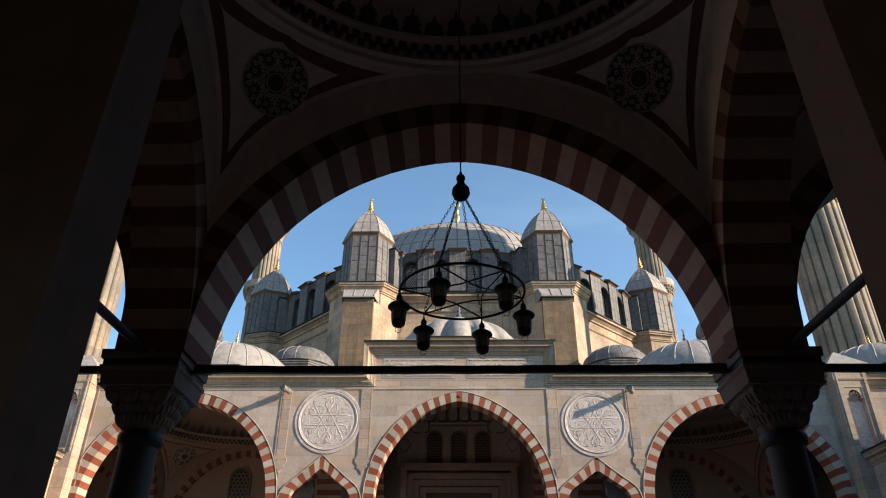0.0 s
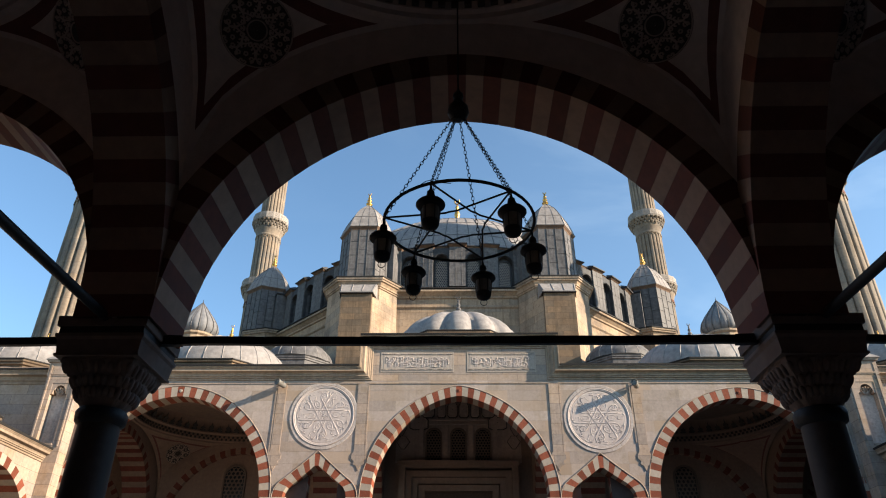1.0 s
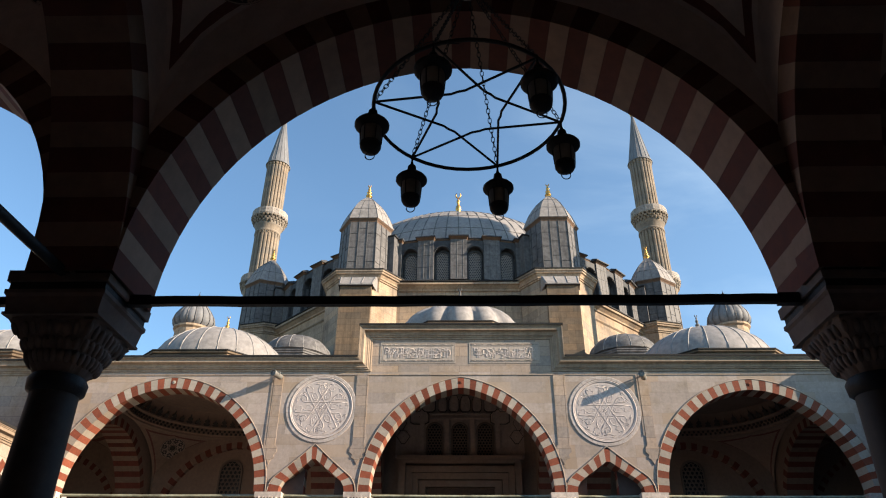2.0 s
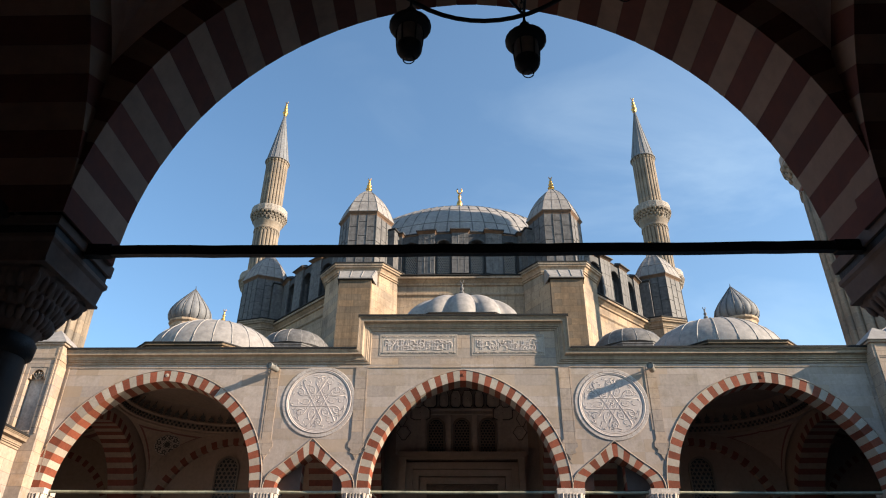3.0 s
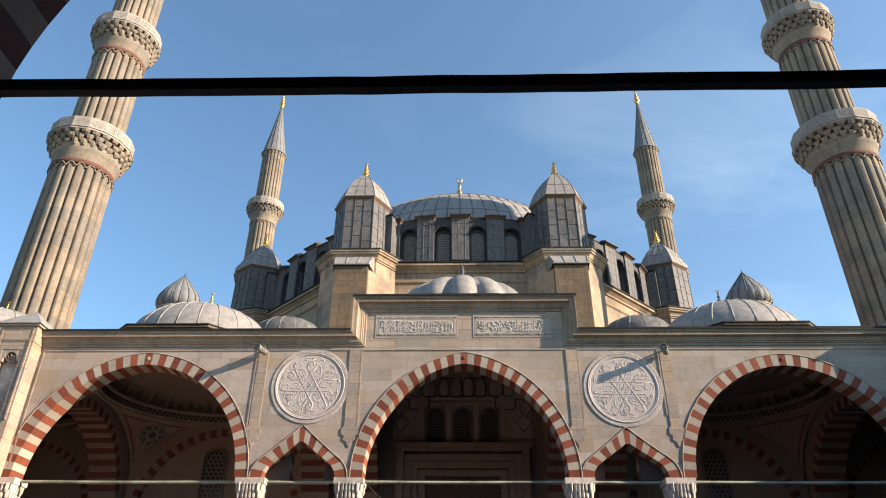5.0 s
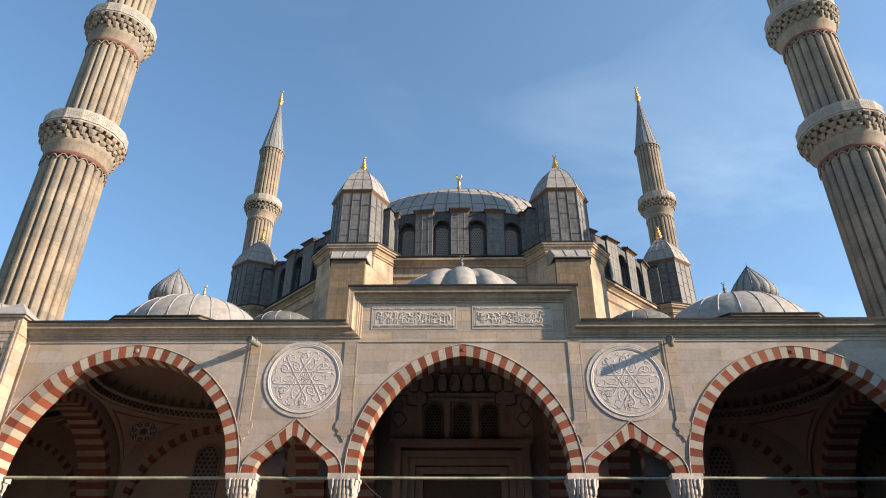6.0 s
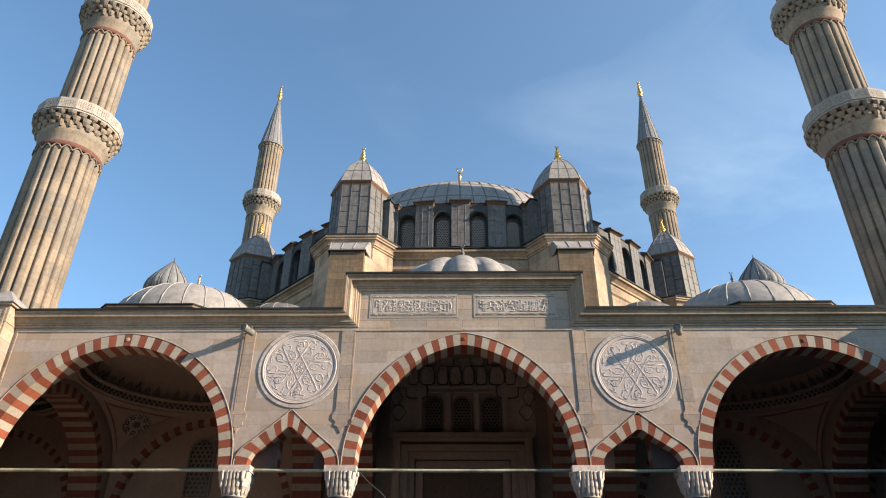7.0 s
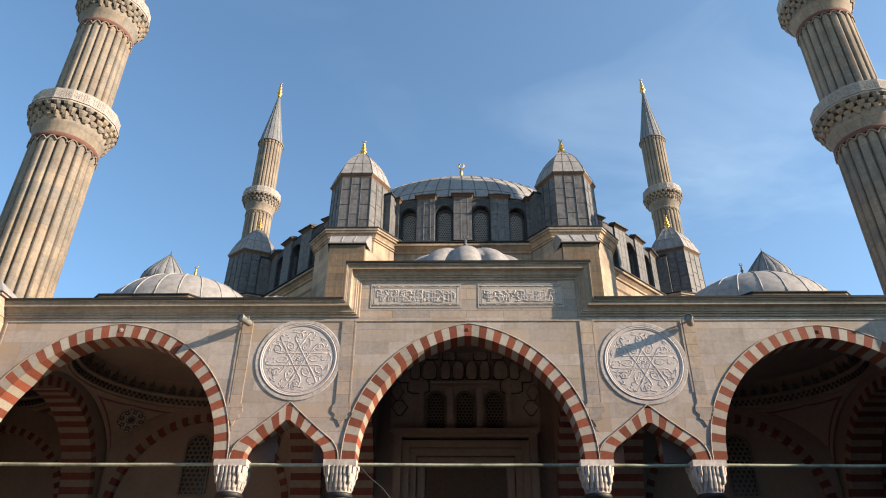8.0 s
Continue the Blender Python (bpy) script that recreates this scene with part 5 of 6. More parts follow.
# ---- minarets ----
def minaret(x, y):
    base = thing("minaret", "slender fluted stone minaret with three balconies and a lead spire", "minaret", pose(x, y, 0), "minarets of the mosque")
    flutes = 20

    def wave(a):
        return 1.0 - 0.12 * (1 - abs(math.sin(flutes * a / 2))) ** 2.6
    part("foot", Shape().prism(octagon(0, 0, 2.6), 0, 14.0).prism(octagon(0, 0, 2.6), 14.0, 17.0, 0, octagon(0, 0, 1.95)), LIMESTONE, base)
    levels = ((17.0, 28.0, 1.87, 2.60), (30.2, 37.95, 1.68, 2.36), (40.1, 47.5, 1.55, 2.30))
    for k, (z0, z1, r, rb) in enumerate(levels):
        part("shaft", Shape().lathe([(r * 1.015, z0), (r, z1 - 0.2), (r * 0.99, z1)], flutes * 10, wave=wave, smooth=False), MINARET_STONE, base, "fluted stone shaft")
        part("red_band" if k < 2 else "plain_band", Shape().lathe([(r * 1.0, z1 - 0.02), (r * 1.03, z1), (r * 1.03, z1 + 0.3), (r, z1 + 0.32)], 48), BAND_RED if k < 2 else MINARET_STONE, base, "band of dull red stone" if k < 2 else "")
        scallop = Shape()
        for i in range(flutes):
            a0 = 2 * math.pi * i / flutes
            pts = []
            for j in range(7):
                a = a0 + 2 * math.pi / flutes * j / 6
                pts.append((1.02 * r * math.cos(a), 1.02 * r * math.sin(a), z1 - 0.28 + 0.3 * math.sin(math.pi * j / 6)))
            scallop.tube(pts, 0.045, 5)
        part("scalloped_collar", scallop, MINARET_STONE, base)
        corbel = Shape()
        h = 2.3
        zc = z1 + 0.32
        cup = r + 0.42 * (rb - r)
        corbel.lathe([(r, zc), (r * 1.02, zc + 0.12 * h), (r + 0.2 * (rb - r), zc + 0.3 * h), (cup, zc + 0.46 * h), (cup * 0.93, zc + 0.47 * h), (cup * 0.95, zc + 0.8 * h)], 48)
        pick = random.Random(40 + k)
        for t in range(3):
            za, zb = zc + h * (0.44 + 0.12 * t), zc + h * (0.44 + 0.12 * (t + 1)) + 0.01
            ra = cup + (rb * 0.99 - cup) * (t + 1) / 3
            cells = 26
            for i in range(cells):
                a = 2 * math.pi * (i + 0.5 * (t % 2)) / cells
                da = math.pi / cells * pick.uniform(0.6, 0.85)
                out, drop = ra * pick.uniform(0.97, 1.01), pick.uniform(0.02, 0.16)
                rin = cup * 0.92
                cell = [[(rr * math.cos(a + da * w), rr * math.sin(a + da * w), zz) for rr, w in ((rin, -m), (ro, -m), (ro * 1.02, 0), (ro, m), (rin, m))]
                        for ro, m, zz in ((rin + (out - rin) * 0.55, 0.45, za - drop), (rin + (out - rin) * 0.9, 0.9, za + 0.08), (out, 1.0, zb - 0.06), (out, 1.0, zb))]
                corbel.loft(cell)
        corbel.lathe([(cup * 0.9, zc + 0.795 * h), (rb * 0.99, zc + 0.795 * h), (rb * 0.99, zc + 0.81 * h), (cup * 0.9, zc + 0.81 * h)], 48, caps=False)
        balcony = part("balcony", corbel, MINARET_STONE, base, "balcony on stalactite corbels")
        zp = zc + 0.8 * h
        slab = Shape()
        slab.prism(octagon(0, 0, rb, 0, 16), zp, zp + 0.14)
        slab.prism(octagon(0, 0, rb * 1.02, 0, 16), zp + 0.14, zp + 0.2)
        part("slab", slab, PARAPET_STONE, balcony)
        ring_i, ring_o = octagon(0, 0, rb * 0.955, 0, 16), octagon(0, 0, rb * 0.985, 0, 16)
        for i in range(16):
            j = (i + 1) % 16
            p = Shape()
            o0, o1, i0, i1 = (Vector(q) for q in (ring_o[i], ring_o[j], ring_i[i], ring_i[j]))

            def slabbit(u0, u1, z0_, z1_):
                quad = [o0.lerp(o1, u0), o0.lerp(o1, u1), i0.lerp(i1, u1), i0.lerp(i1, u0)]
                p.prism([(q.x, q.y) for q in quad], z0_, z1_)
            zb, zt = zp + 0.2, zp + 0.98
            slabbit(0.0, 1.0, zb, zb + 0.12)
            slabbit(0.0, 1.0, zt - 0.14, zt)
            slabbit(0.0, 0.09, zb + 0.12, zt - 0.14)
            slabbit(0.91, 1.0, zb + 0.12, zt - 0.14)
            cols, rows = 6, 4
            for c in range(cols):
                for r_ in range(rows):
                    u = 0.09 + 0.82 * (c + 0.5) / cols
                    zz = zb + 0.12 + (0.78 - 0.26) * (r_ + 0.5) / rows
                    s_ = 0.05 if (c + r_) % 2 else 0.068
                    slabbit(u - s_, u + s_, zz - 0.06, zz + 0.06)
            slabbit(0.09, 0.91, zb + 0.12 + 0.24, zb + 0.12 + 0.28)
            part("parapet_panel", p, PARAPET_STONE, balcony, "pierced white marble parapet panel")
    part("upper_shaft", Shape().lathe([(1.45, 49.6), (1.42, 58.0), (1.5, 58.1), (1.54, 58.4)], flutes * 10, wave=wave, smooth=False), MINARET_STONE, base)
    spire = Shape()
    spire.lathe([(1.62, 58.4), (1.64, 58.5), (1.48, 58.62), (0.80, 62.6), (0.12, 66.8), (0.08, 67.0)], 48)
    sp = part("spire", spire, SPIRE_LEAD, base, "grey lead cone")
    seams = Shape()
    for i in range(16):
        a = 2 * math.pi * i / 16
        seams.tube([(1.5 * math.cos(a), 1.5 * math.sin(a), 58.62), (0.81 * math.cos(a), 0.81 * math.sin(a), 62.6), (0.12 * math.cos(a), 0.12 * math.sin(a), 66.8)], 0.03, 4)
    part("seam_lines", seams, SPIRE_LEAD, sp)
    finial(base, 0, 0, 66.8, 2.7)
    return base


BAND_RED = material("weathered_red_band", (0.129, 0.058, 0.043), 0.88, spread=0.2, stain=0.5)
PARAPET_STONE = material("weathered_parapet_marble", (0.318, 0.280, 0.249), 0.8, spread=0.18, stain=0.6, streak=0.4)
MINARET_STONE = material("minaret_stone", (0.232, 0.196, 0.162), 0.88, spread=0.2, stain=0.7, hue=(0.95, 0.92, 0.9), blocks=(3.0, 0.85), streak=0.55)
first_minaret = minaret(-24.4, 11.8)
for x, y in ((24.3, 11.8), (-24.4, 48.4), (24.4, 48.4)):
    copy_thing(first_minaret, pose(x, y, 0))


# ---- wings of the courtyard ----
def wing(side):
    at = pose(-16.3, 0, 0, 0, 0, 90) if side < 0 else pose(16.3, 0, 0, 0, 0, -90)
    lo, hi = (-20.9, -0.02) if side < 0 else (0.02, 20.9)
    sign = 1 if side < 0 else -1
    openings = [(sign * -(3.35 + 6.95 * k), 2.78, 2.80, 0.38, 4.55, 29, "arc") for k in range(3)]
    wall = arcade_wall("wall_wing_west" if side < 0 else "wall_wing_east", "beige courtyard wing wall on striped arches", lo, hi, 8.0, 0.7, openings, LIMESTONE, at)
    cornice_run("cornice", lo, hi, 7.98, wall, scale=0.9)
    back = Shape()
    back.box(side * 23.5 - 0.4, side * 23.5 + 0.4, -21.0, 0.0, 0.0, 9.0)
    tagged(part("wall_outer_west" if side < 0 else "wall_outer_east", back, LIMESTONE), "plain outer courtyard wall", "wall", kind="structure")
    top = Shape()
    a, b = sorted((side * 17.02, side * 23.1))
    top.box(a, b, -21.0, 0.0, 8.2, 8.6)
    tagged(part("roof_wing_west" if side < 0 else "roof_wing_east", top, DOME_LEAD), "lead roof of the courtyard wing", "roof", kind="structure")
    for k in range(3):
        y = -(3.35 + 6.95 * k)
        ribbed_dome("wing_dome", "pale lead dome over a wing bay", side * 20.1, y, 9.3, 2.5, 1.9, 20, (2.85, 8.6), "wing domes", 0.6)
    for k in range(1, 3):
        small_column(side * 16.65, -(6.83 + 6.95 * (k - 1)), "columns of the wings")


def small_column(x, y, group, tall=4.55):
    """A dark shaft with a broad stalactite capital under a stone block."""
    base = thing("column", "dark stone column with a carved stalactite capital", "column", pose(x, y, 0), group)
    part("shaft", Shape().lathe([(0.235, 0.3), (0.225, 1.6), (0.205, tall - 1.05), (0.205, tall - 0.9)], 28), DARK_STONE, base)
    part("base", Shape().box(-0.42, 0.42, -0.42, 0.42, 0, 0.15).lathe([(0.40, 0.15), (0.41, 0.2), (0.34, 0.27), (0.30, 0.31)], 24), MARBLE, base)
    part("collar", Shape().lathe([(0.21, tall - 1.0), (0.245, tall - 0.97), (0.255, tall - 0.88), (0.23, tall - 0.84)], 28), IRON, base, "dark bronze collar")
    cap = Shape()
    z0 = tall - 0.86
    rings = [(0.21, 0.0, 0.0), (0.268, 0.12, 0.15), (0.33, 0.26, 0.4), (0.39, 0.44, 0.8), (0.41, 0.50, 1.0)]

    def outline(r, square, phase):
        pts = []
        for i in range(48):
            a = 2 * math.pi * i / 48
            box_r = r / max(abs(math.cos(a)), abs(math.sin(a)))
            rr = r + (box_r - r) * square
            rr *= 1.0 + 0.05 * abs(math.sin(6 * a + phase))
            pts.append((rr * math.cos(a), rr * math.sin(a)))
        return pts
    for k in range(len(rings) - 1):
        (ra, za, sa), (rb, zb, sb) = rings[k], rings[k + 1]
        cap.loft([[(px * 0.96, py * 0.96, z0 + za) for px, py in outline(ra, sa, 0)], [(px, py, z0 + za + 0.03) for px, py in outline(ra, sa, 1.57 * (k % 2))],
                  [(px, py, z0 + zb) for px, py in outline(rb, sb, 1.57 * (k % 2))]])
    for row, (radius, square, z, tall_cell) in enumerate(((0.280, 0.20, 0.145, 0.060), (0.318, 0.42, 0.255, 0.062), (0.362, 0.72, 0.375, 0.066))):
        for i in range(32):
            a = 2 * math.pi * (i + 0.5 * (row % 2)) / 32
            box_r = radius / max(abs(math.cos(a)), abs(math.sin(a)))
            rr = radius + (box_r - radius) * square
            bud = Shape().lathe([(0.005, -1.0), (0.022, -0.75), (0.031, -0.2), (0.033, 0.3), (0.028, 0.75), (0.010, 1.0)], 8)
            bud.v = [(x, y, tall_cell * zz) for x, y, zz in bud.v]
            bud.moved(Matrix.Translation((rr * math.cos(a), rr * math.sin(a), z0 + z)) @ Matrix.Rotation(a, 4, "Z") @ Matrix.Rotation(radians(22), 4, "Y"))
            cap.add(bud.v, bud.f, 0, True)
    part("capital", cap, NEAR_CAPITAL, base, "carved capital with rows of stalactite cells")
    def square(k):
        return [(-k, -k), (k, -k), (k, k), (-k, k)]
    block = Shape()
    block.prism(square(0.435), tall - 0.39, tall - 0.365)
    block.prism(square(0.42), tall - 0.365, tall - 0.22, 0, square(0.44))
    block.prism(square(0.44), tall - 0.22, tall - 0.19, 0, square(0.46))
    block.prism(square(0.46), tall - 0.19, tall - 0.155)
    block.prism(square(0.465), tall - 0.075, tall + 0.03, 0, square(0.47))
    # the top slab's shadow, built as a black band
    part("impost_band", Shape().prism(square(0.44), tall - 0.154, tall - 0.076), IRON, base, "black band standing in for the shade under the top slab")
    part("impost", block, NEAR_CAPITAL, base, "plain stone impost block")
    return base


NEAR_CAPITAL = material("dark_brown_capital_stone", (0.17, 0.125, 0.105), 0.85, spread=0.2, grain=9.0, stain=0.7)
wing(-1)
wing(1)

# ---- the entrance walk, under which the path begins ----
NEAR_SPRING = 4.58
GATE_Y = -27.1
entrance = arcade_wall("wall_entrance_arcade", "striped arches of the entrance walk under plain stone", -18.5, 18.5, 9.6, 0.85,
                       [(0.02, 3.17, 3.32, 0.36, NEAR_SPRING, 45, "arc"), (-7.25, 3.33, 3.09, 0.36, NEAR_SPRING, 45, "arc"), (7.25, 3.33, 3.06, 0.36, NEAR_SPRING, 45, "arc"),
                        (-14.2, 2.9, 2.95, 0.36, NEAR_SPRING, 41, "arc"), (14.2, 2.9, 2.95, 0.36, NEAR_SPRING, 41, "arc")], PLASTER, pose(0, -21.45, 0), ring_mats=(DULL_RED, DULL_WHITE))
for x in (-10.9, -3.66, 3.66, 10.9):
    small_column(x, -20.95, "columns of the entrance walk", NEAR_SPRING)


def flat_bar(x0, x1, y, z, label):
    """A flat-sided bar with thicker sleeves at its ends, uneven as if hammered."""
    s = Shape()
    n = 28
    pick = random.Random(int(100 + x0))
    rings = []
    for u, k in [(0.0, 1.24), (0.05, 1.24), (0.0845, 1.24), (0.085, 1.0)] + [(0.085 + 0.83 * i / n, 1.0) for i in range(1, n)] + [(0.915, 1.0), (0.9155, 1.24), (0.95, 1.24), (1.0, 1.24)]:
        h, w, dz = 0.043 * k, 0.031 * k, pick.uniform(-0.004, 0.004) - 0.012 * math.sin(math.pi * u)
        x = x0 + (x1 - x0) * u
        rings.append([(x, y - w, z - h + dz), (x, y + w, z - h + dz), (x, y + w, z + h + dz), (x, y - w, z + h + dz)])
    s.loft(rings)
    return tagged(part("tie_rod", s, IRON), label, "tie rod", "entrance tie rods")


for x0, x1 in ((-10.8, -3.75), (-3.6, 3.6), (3.75, 10.8)):
    flat_bar(x0, x1, -20.93, 4.532, "flat black iron tie bar across an entrance arch")
for x in (-3.64, 3.75):
    tie_rod("tie_rod", (x, -21.2, 4.60), (x, GATE_Y, 4.60), 0.05, IRON, "black iron tie rod from column to wall", group="entrance tie rods")
for cx, hx in ((0.0, 3.18), (-7.2, 3.1), (7.2, 3.1)):
    vault_bay("entrance_vault", "dark plaster vault with painted bands and dome over the entrance walk", cx, -24.28, hx, 2.84, 6.55, 2.6, "entrance vaults", rise=2.3)
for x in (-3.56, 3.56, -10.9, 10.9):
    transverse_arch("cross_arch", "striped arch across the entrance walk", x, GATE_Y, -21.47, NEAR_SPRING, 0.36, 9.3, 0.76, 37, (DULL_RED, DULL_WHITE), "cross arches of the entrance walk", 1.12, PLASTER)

GATE_RIGHT = 1.16
gate = Shape()
gate.box(-24, -1.04, GATE_Y - 0.25, GATE_Y, 0.0, 9.5)
gate.box(GATE_RIGHT, 24, GATE_Y - 0.25, GATE_Y, 0.0, 9.5)
gate.box(-1.04, GATE_RIGHT, GATE_Y - 0.25, GATE_Y, 3.9, 9.5)
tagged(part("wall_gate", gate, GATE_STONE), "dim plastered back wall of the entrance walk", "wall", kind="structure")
passage = Shape()
passage.box(-1.9, -1.5, -33.0, GATE_Y - 0.252, 0.0, 4.6)
passage.box(1.5, 1.9, -33.0, GATE_Y - 0.252, 0.0, 4.6)
passage.box(-1.9, 1.9, -33.0, GATE_Y - 0.252, 4.602, 4.9)
# unseen wall behind the path; its opening is added to let skylight in
outer = Shape()
for x0, x1, z0 in ((-24, -0.9, 0.0), (0.9, 24, 0.0), (-0.9, 0.9, 2.8)):
    outer.box(x0, x1, -33.4, -33.002, z0, 11.59)
tagged(part("wall_outer", outer, LIMESTONE), "unseen outer wall with an opening added to light the passage", "wall", kind="structure")
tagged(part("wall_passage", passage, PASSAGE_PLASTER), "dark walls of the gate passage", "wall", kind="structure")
lid = Shape()
lid.box(-24, 24, -33, -20.62, 11.6, 11.8)
tagged(part("roof_entrance", lid, DOME_LEAD), "lead roof over the entrance walk", "roof", kind="structure")
ends = Shape()
ends.box(-24, -23.6, GATE_Y, -20.9, 0, 11.59)
ends.box(23.6, 24, GATE_Y, -20.9, 0, 11.59)
tagged(part("wall_ends", ends, PLASTER), "plain end walls of the entrance walk", "wall", kind="structure")
for x0, x1 in ((-24, -18.5), (18.5, 24)):
    tagged(part("wall_corner", Shape().box(x0, x1, -21.45, -20.6, 0, 11.59), LIMESTONE), "plain corner wall of the courtyard", "wall", kind="structure")
tagged(part("wall_upper_entrance", Shape().box(-18.5, 18.5, -21.45, -20.6, 9.602, 11.59), LIMESTONE), "plain wall over the entrance arches", "wall", kind="structure")


# ---- chandelier ----
def chain(a, b, link=0.034, r=0.0022):
    """Oval links, turned a quarter from one to the next."""
    a, b = Vector(a), Vector(b)
    n = max(2, int((b - a).length / (link * 0.74)))
    way = (b - a).normalized()
    side = way.cross(Vector((0, 0, 1))).normalized()
    up = side.cross(way)
    s = Shape()
    for i in range(n):
        c = a + (b - a) * ((i + 0.5) / n)
        across = side if i % 2 else up
        s.tube([c + way * (link * 0.5 * math.cos(t)) + across * (link * 0.27 * math.sin(t)) for t in [2 * math.pi * j / 10 for j in range(10)]], r, 5, ring=True)
    return s


def lantern(parent, x, y, z):
    """A hanging lantern; z is its hook."""
    base = new("lantern")
    base.parent = parent
    base.location = (x, y, z)
    base.scale = (0.9, 0.9, 0.95)
    base["label"] = "black iron lantern with dusty glass"
    top = Shape()
    top.lathe([(0.005, 0.05), (0.006, 0.02), (0.010, 0.0), (0.022, -0.012), (0.026, -0.035), (0.020, -0.05), (0.034, -0.058), (0.050, -0.070), (0.076, -0.084), (0.088, -0.098), (0.088, -0.108), (0.076, -0.120), (0.050, -0.126)], 20)
    part("cap", top, IRON, base)
    part("glass", Shape().lathe([(0.052, -0.120), (0.054, -0.15), (0.049, -0.215)], 18), LAMP_GLASS, base)
    cage = Shape()
    for i in range(6):
        a = math.pi / 3 * i
        cage.tube([(0.055 * math.cos(a), 0.055 * math.sin(a), -0.118), (0.057 * math.cos(a), 0.057 * math.sin(a), -0.15), (0.052 * math.cos(a), 0.052 * math.sin(a), -0.217)], 0.003, 4)
    part("cage", cage, IRON, base)
    foot = Shape()
    foot.lathe([(0.052, -0.211), (0.054, -0.220), (0.052, -0.236), (0.043, -0.252), (0.022, -0.262), (0.008, -0.268)], 18)
    foot.tube([(0.023 * math.cos(t), 0, -0.282 + 0.023 * math.sin(t)) for t in [2 * math.pi * j / 14 for j in range(14)]], 0.003, 4, ring=True)
    part("foot", foot, IRON, base)
    return base


def chandelier(x, y, z, r):
    base = thing("chandelier", "black iron ring chandelier with six lanterns on chains", "chandelier", pose(x, y, z))
    part("ring", Shape().tube([(r * math.cos(2 * math.pi * i / 48), r * math.sin(2 * math.pi * i / 48), 0) for i in range(48)], 0.0095, 6, ring=True), IRON, base)
    star = Shape()
    angles = [radians(10 + 60 * k) for k in range(6)]
    for k in range(6):
        a, b = angles[k], angles[(k + 2) % 6]
        mid, lift = (a + b) / 2 if b > a else (a + b) / 2 + math.pi, 0.004 * (-1) ** k
        knee = [(0.34 * r * math.cos(mid + w), 0.34 * r * math.sin(mid + w), lift) for w in (-0.22, 0.0, 0.22)]
        star.tube([(r * math.cos(a), r * math.sin(a), 0.0)] + knee + [(r * math.cos(b), r * math.sin(b), 0.0)], 0.0062, 5)
    part("star_frame", star, IRON, base, "bent bars forming a six-pointed star")
    for a in angles:
        px, py = r * math.cos(a), r * math.sin(a)
        lantern(base, px, py, -0.045)
        part("chain", chain((px, py, 0.0), (0.02 * math.cos(a), 0.02 * math.sin(a), HUB - z - 0.05)), IRON, base)
    px, py = r * math.cos(angles[4]), r * math.sin(angles[4])
    part("wire", Shape().tube([(px - 0.07, py, -0.02), (px - 0.03, py, 0.012), (px + 0.02, py - 0.01, 0.02), (px + 0.06, py - 0.02, -0.012), (px + 0.11, py - 0.02, -0.016)], 0.0022, 5), IRON, base, "loose end of wire")
    hub = Shape()
    h = HUB - z
    hub.lathe([(0.02, h - 0.095), (0.055, h - 0.075), (0.072, h - 0.035), (0.066, h + 0.01), (0.036, h + 0.05), (0.026, h + 0.085), (0.036, h + 0.10), (0.034, h + 0.125), (0.014, h + 0.15), (0.010, h + 0.17)], 20)
    part("hub", hub, IRON, base, "turned iron knob that gathers the chains")
    part("rod", Shape().tube([(0, 0, h + 0.15), (0, 0, 10.7 - z)], 0.0065, 6), IRON, base, "long hanging rod")
    return base


HUB = 4.71
chandelier(0.026, -24.42, 3.808, 0.447)


# ---- floodlights on the porch wall ----
def floodlight(x, z):
    base = thing("floodlight", "small grey floodlight on a bracket under the cornice", "floodlight", pose(x, 0, z), "floodlights on the porch wall")
    part("bracket", Shape().tube([(0, 0.0, 0.08), (0, -0.16, 0.12), (0, -0.30, 0.10)], 0.03, 6).box(-0.09, 0.09, -0.03, -0.001, -0.02, 0.2), GREY_METAL, base)
    tilt = Matrix.Translation((0, -0.36, 0.0)) @ Matrix.Rotation(radians(-24), 4, "Z") @ Matrix.Rotation(radians(86), 4, "X")
    barrel = Shape().lathe([(0.05, -0.27), (0.10, -0.25), (0.115, -0.2), (0.115, 0.16), (0.135, 0.18), (0.135, 0.26), (0.12, 0.265), (0.11, 0.2)], 20)
    part("housing", barrel.moved(tilt), GREY_METAL, base, "round lamp barrel")
    part("lens", Shape().lathe([(0.112, 0.20), (0.09, 0.215), (0.02, 0.222)], 20).moved(tilt), LAMP_GLASS, base, "dusty lamp glass")
    yoke = Shape().tube([(-0.14, 0, 0.0), (-0.15, 0.10, 0.0), (0.0, 0.14, 0.0), (0.15, 0.10, 0.0), (0.14, 0, 0.0)], 0.016, 5)
    part("yoke", yoke.moved(tilt), GREY_METAL, base)


floodlight(-7.35, 11.25)
floodlight(7.28, 11.2)


# ---- wedge stones of the arches ----
def wedge(cx, spring, i0, i1, o0, o1, y0, y1):
    p = [(cx + i0[0], spring + i0[1]), (cx + i1[0], spring + i1[1]), (cx + o1[0], spring + o1[1]), (cx + o0[0], spring + o0[1])]
    mx, mz = sum(q[0] for q in p) / 4, sum(q[1] for q in p) / 4
    p = [(mx + (a - mx) * 0.985, mz + (b - mz) * 0.992) for a, b in p]
    return Shape().loft([[(a, y0, b) for a, b in p], [(a, y1, b) for a, b in p]])


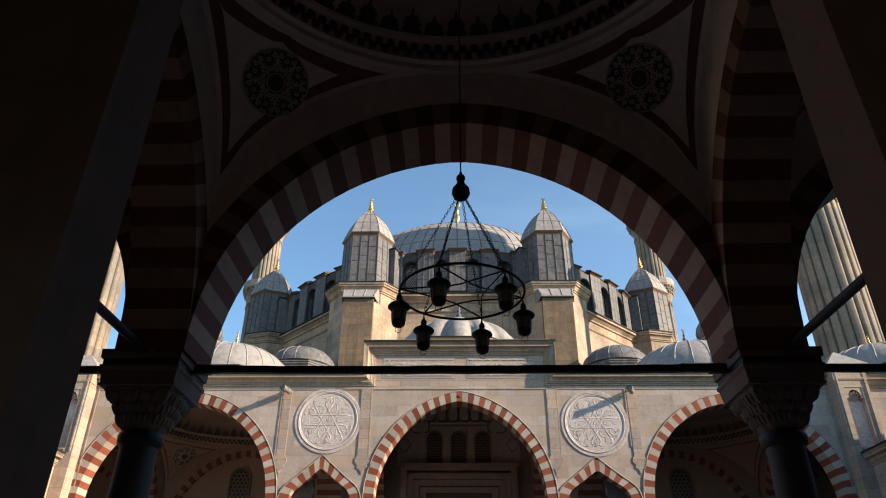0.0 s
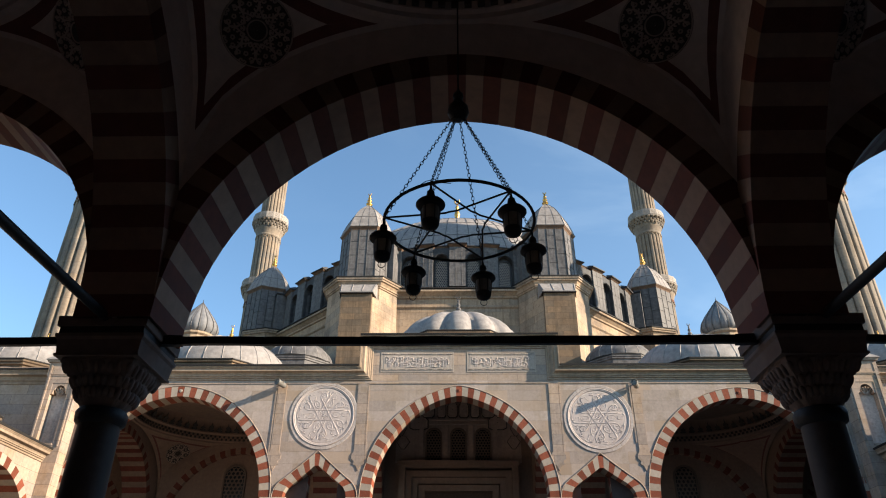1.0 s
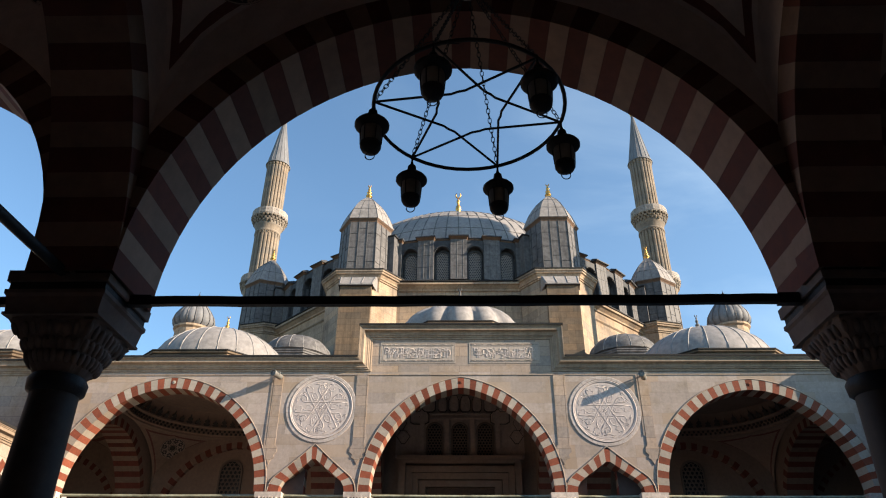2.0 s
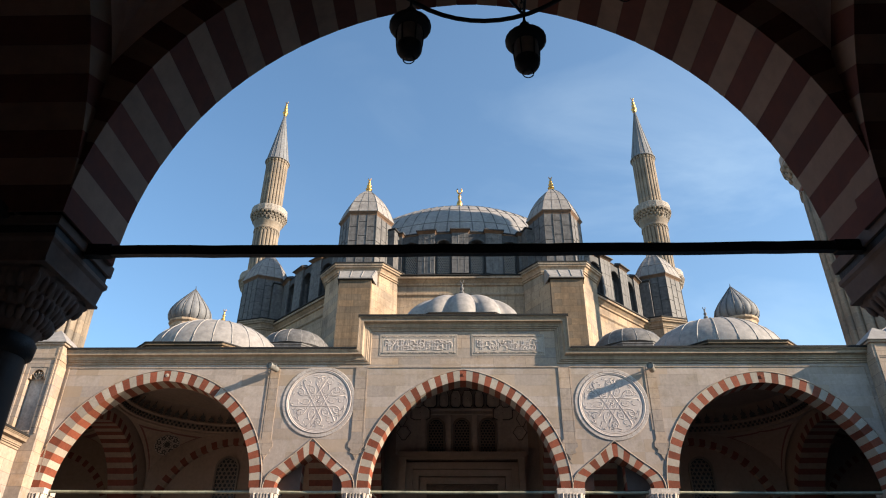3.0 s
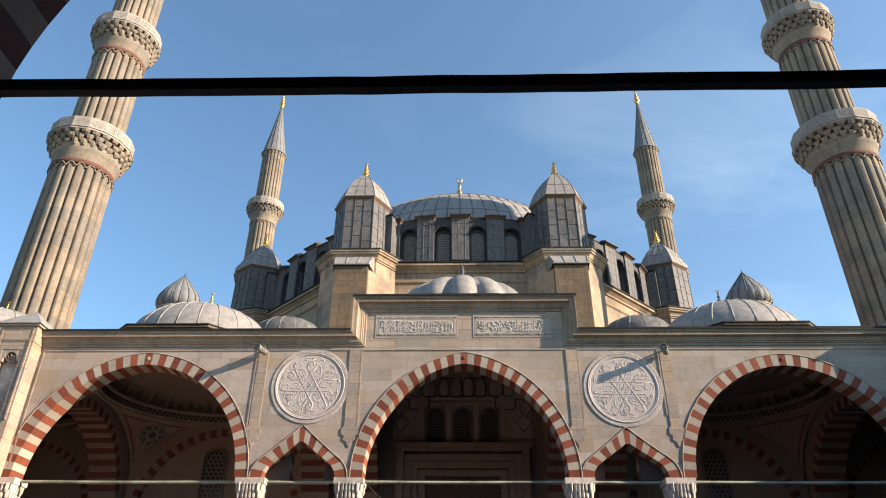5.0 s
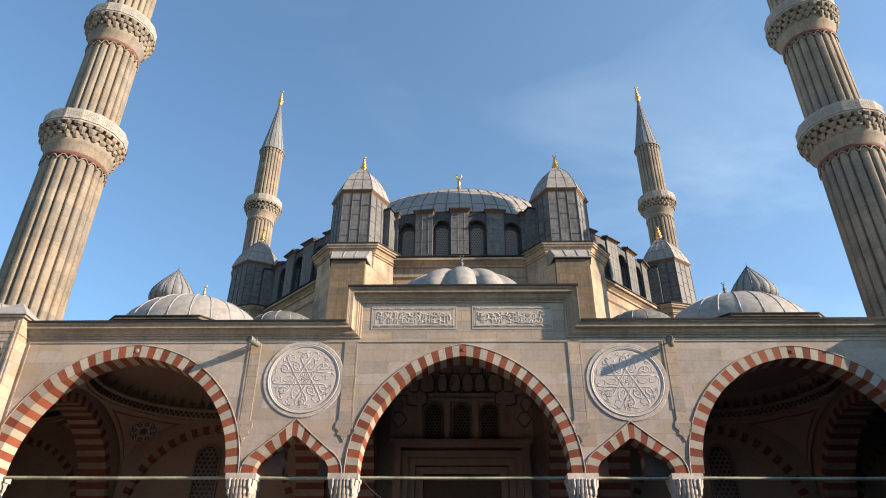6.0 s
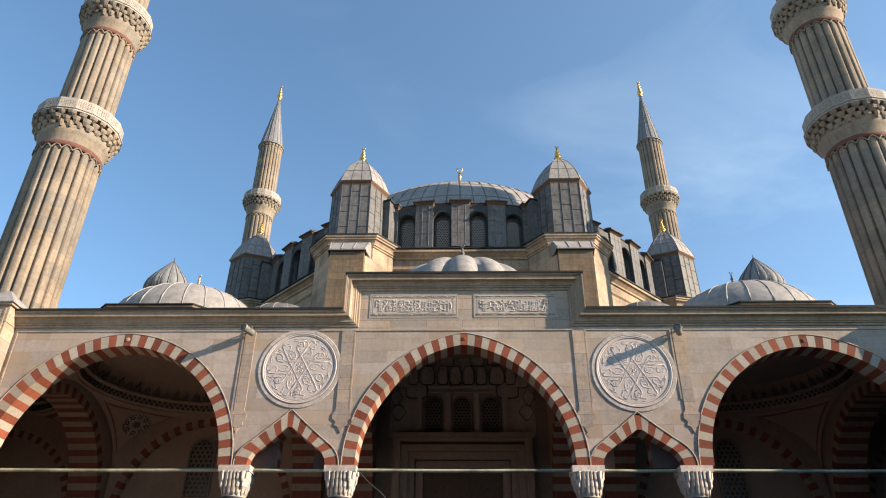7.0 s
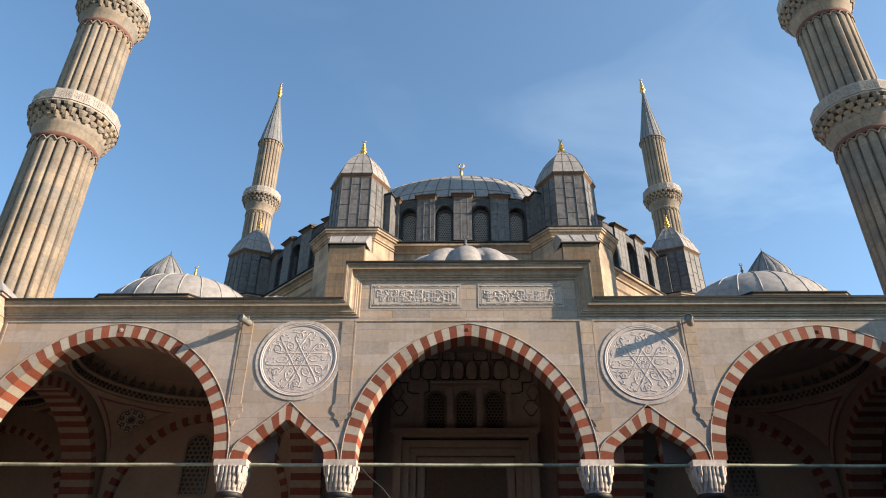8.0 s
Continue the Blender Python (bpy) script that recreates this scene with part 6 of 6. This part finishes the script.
for parent, cx, spring, inner, outer, n, y0, y1, mats in VOUSSOIRS:
    ins, outs = spaced(inner, n), spaced(outer, n)
    bed = Shape()
    for k in range(n):
        p = [tuple(ins[j][i] + (outs[j][i] - ins[j][i]) * 0.025 for i in (0, 1)) for j in (k, k + 1)] + [outs[k + 1], outs[k]]
        bed.loft([[(cx + a, y0 + 0.008, spring + b) for a, b in p], [(cx + a, y1 - 0.008, spring + b) for a, b in p]], caps=True)
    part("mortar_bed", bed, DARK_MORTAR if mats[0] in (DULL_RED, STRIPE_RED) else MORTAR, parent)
    for k in range(n):
        stone = wedge(cx, spring, ins[k], ins[k + 1], outs[k], outs[k + 1], y0, y1)
        part("voussoir", stone, mats[k % 2], parent)


# ---- ashlar blocks of the porch wall ----
def arch_line(x):
    """The height from which the porch wall is solid, at x."""
    z = PORCH_SPRING
    for cx, h, rise, ring, kind in PORCH_ARCHES:
        points = sorted(kind(h, rise, ring + 0.01, 40))
        if points[0][0] <= x - cx <= points[-1][0]:
            z = max(z, PORCH_SPRING + float(np.interp(x - cx, [p[0] for p in points], [p[1] for p in points])))
    return z


def ashlar(x0, x1, z0, z1, pick):
    gap, n = 0.002, 7
    proud = 0.005 + pick.uniform(-0.0015, 0.0015)
    xs = [x0 + gap + (x1 - x0 - 2 * gap) * i / n for i in range(n + 1)]
    low = [(x, max(z0 + gap, arch_line(x))) for x in xs]
    top = z1 - gap
    if all(z >= top - 0.03 for _, z in low):
        return
    shape = Shape()
    for (xa, za), (xb, zb) in zip(low, low[1:]):
        if za > top - 0.01 and zb > top - 0.01:
            continue
        za, zb = min(za, top - 0.002), min(zb, top - 0.002)
        shape.add([(xa, -proud, za), (xb, -proud, zb), (xb, -proud, top), (xa, -proud, top)], [(0, 1, 2, 3)])
        shape.add([(xa, -proud, za), (xb, -proud, zb), (xb, -0.0005, zb), (xa, -0.0005, za)], [(0, 1, 2, 3)])
    for x, z in (low[0], low[-1]):
        if z < top - 0.01:
            shape.add([(x, -proud, z), (x, -0.0005, z), (x, -0.0005, top), (x, -proud, top)], [(0, 1, 2, 3)])
    part("ashlar_block", shape, ASHLAR, porch)


pick = random.Random(11)
level = PORCH_SPRING
while level < 11.45:
    up = min(11.495, level + pick.choice((0.40, 0.44, 0.47)))
    if 11.495 - up < 0.2:
        up = 11.495
    x = -17.3 + pick.uniform(-0.5, 0.0)
    while x < 17.3:
        wide = pick.uniform(0.85, 1.75)
        ashlar(max(x, -17.295), min(x + wide, 17.295), level, up, pick)
        x += wide
    level = up
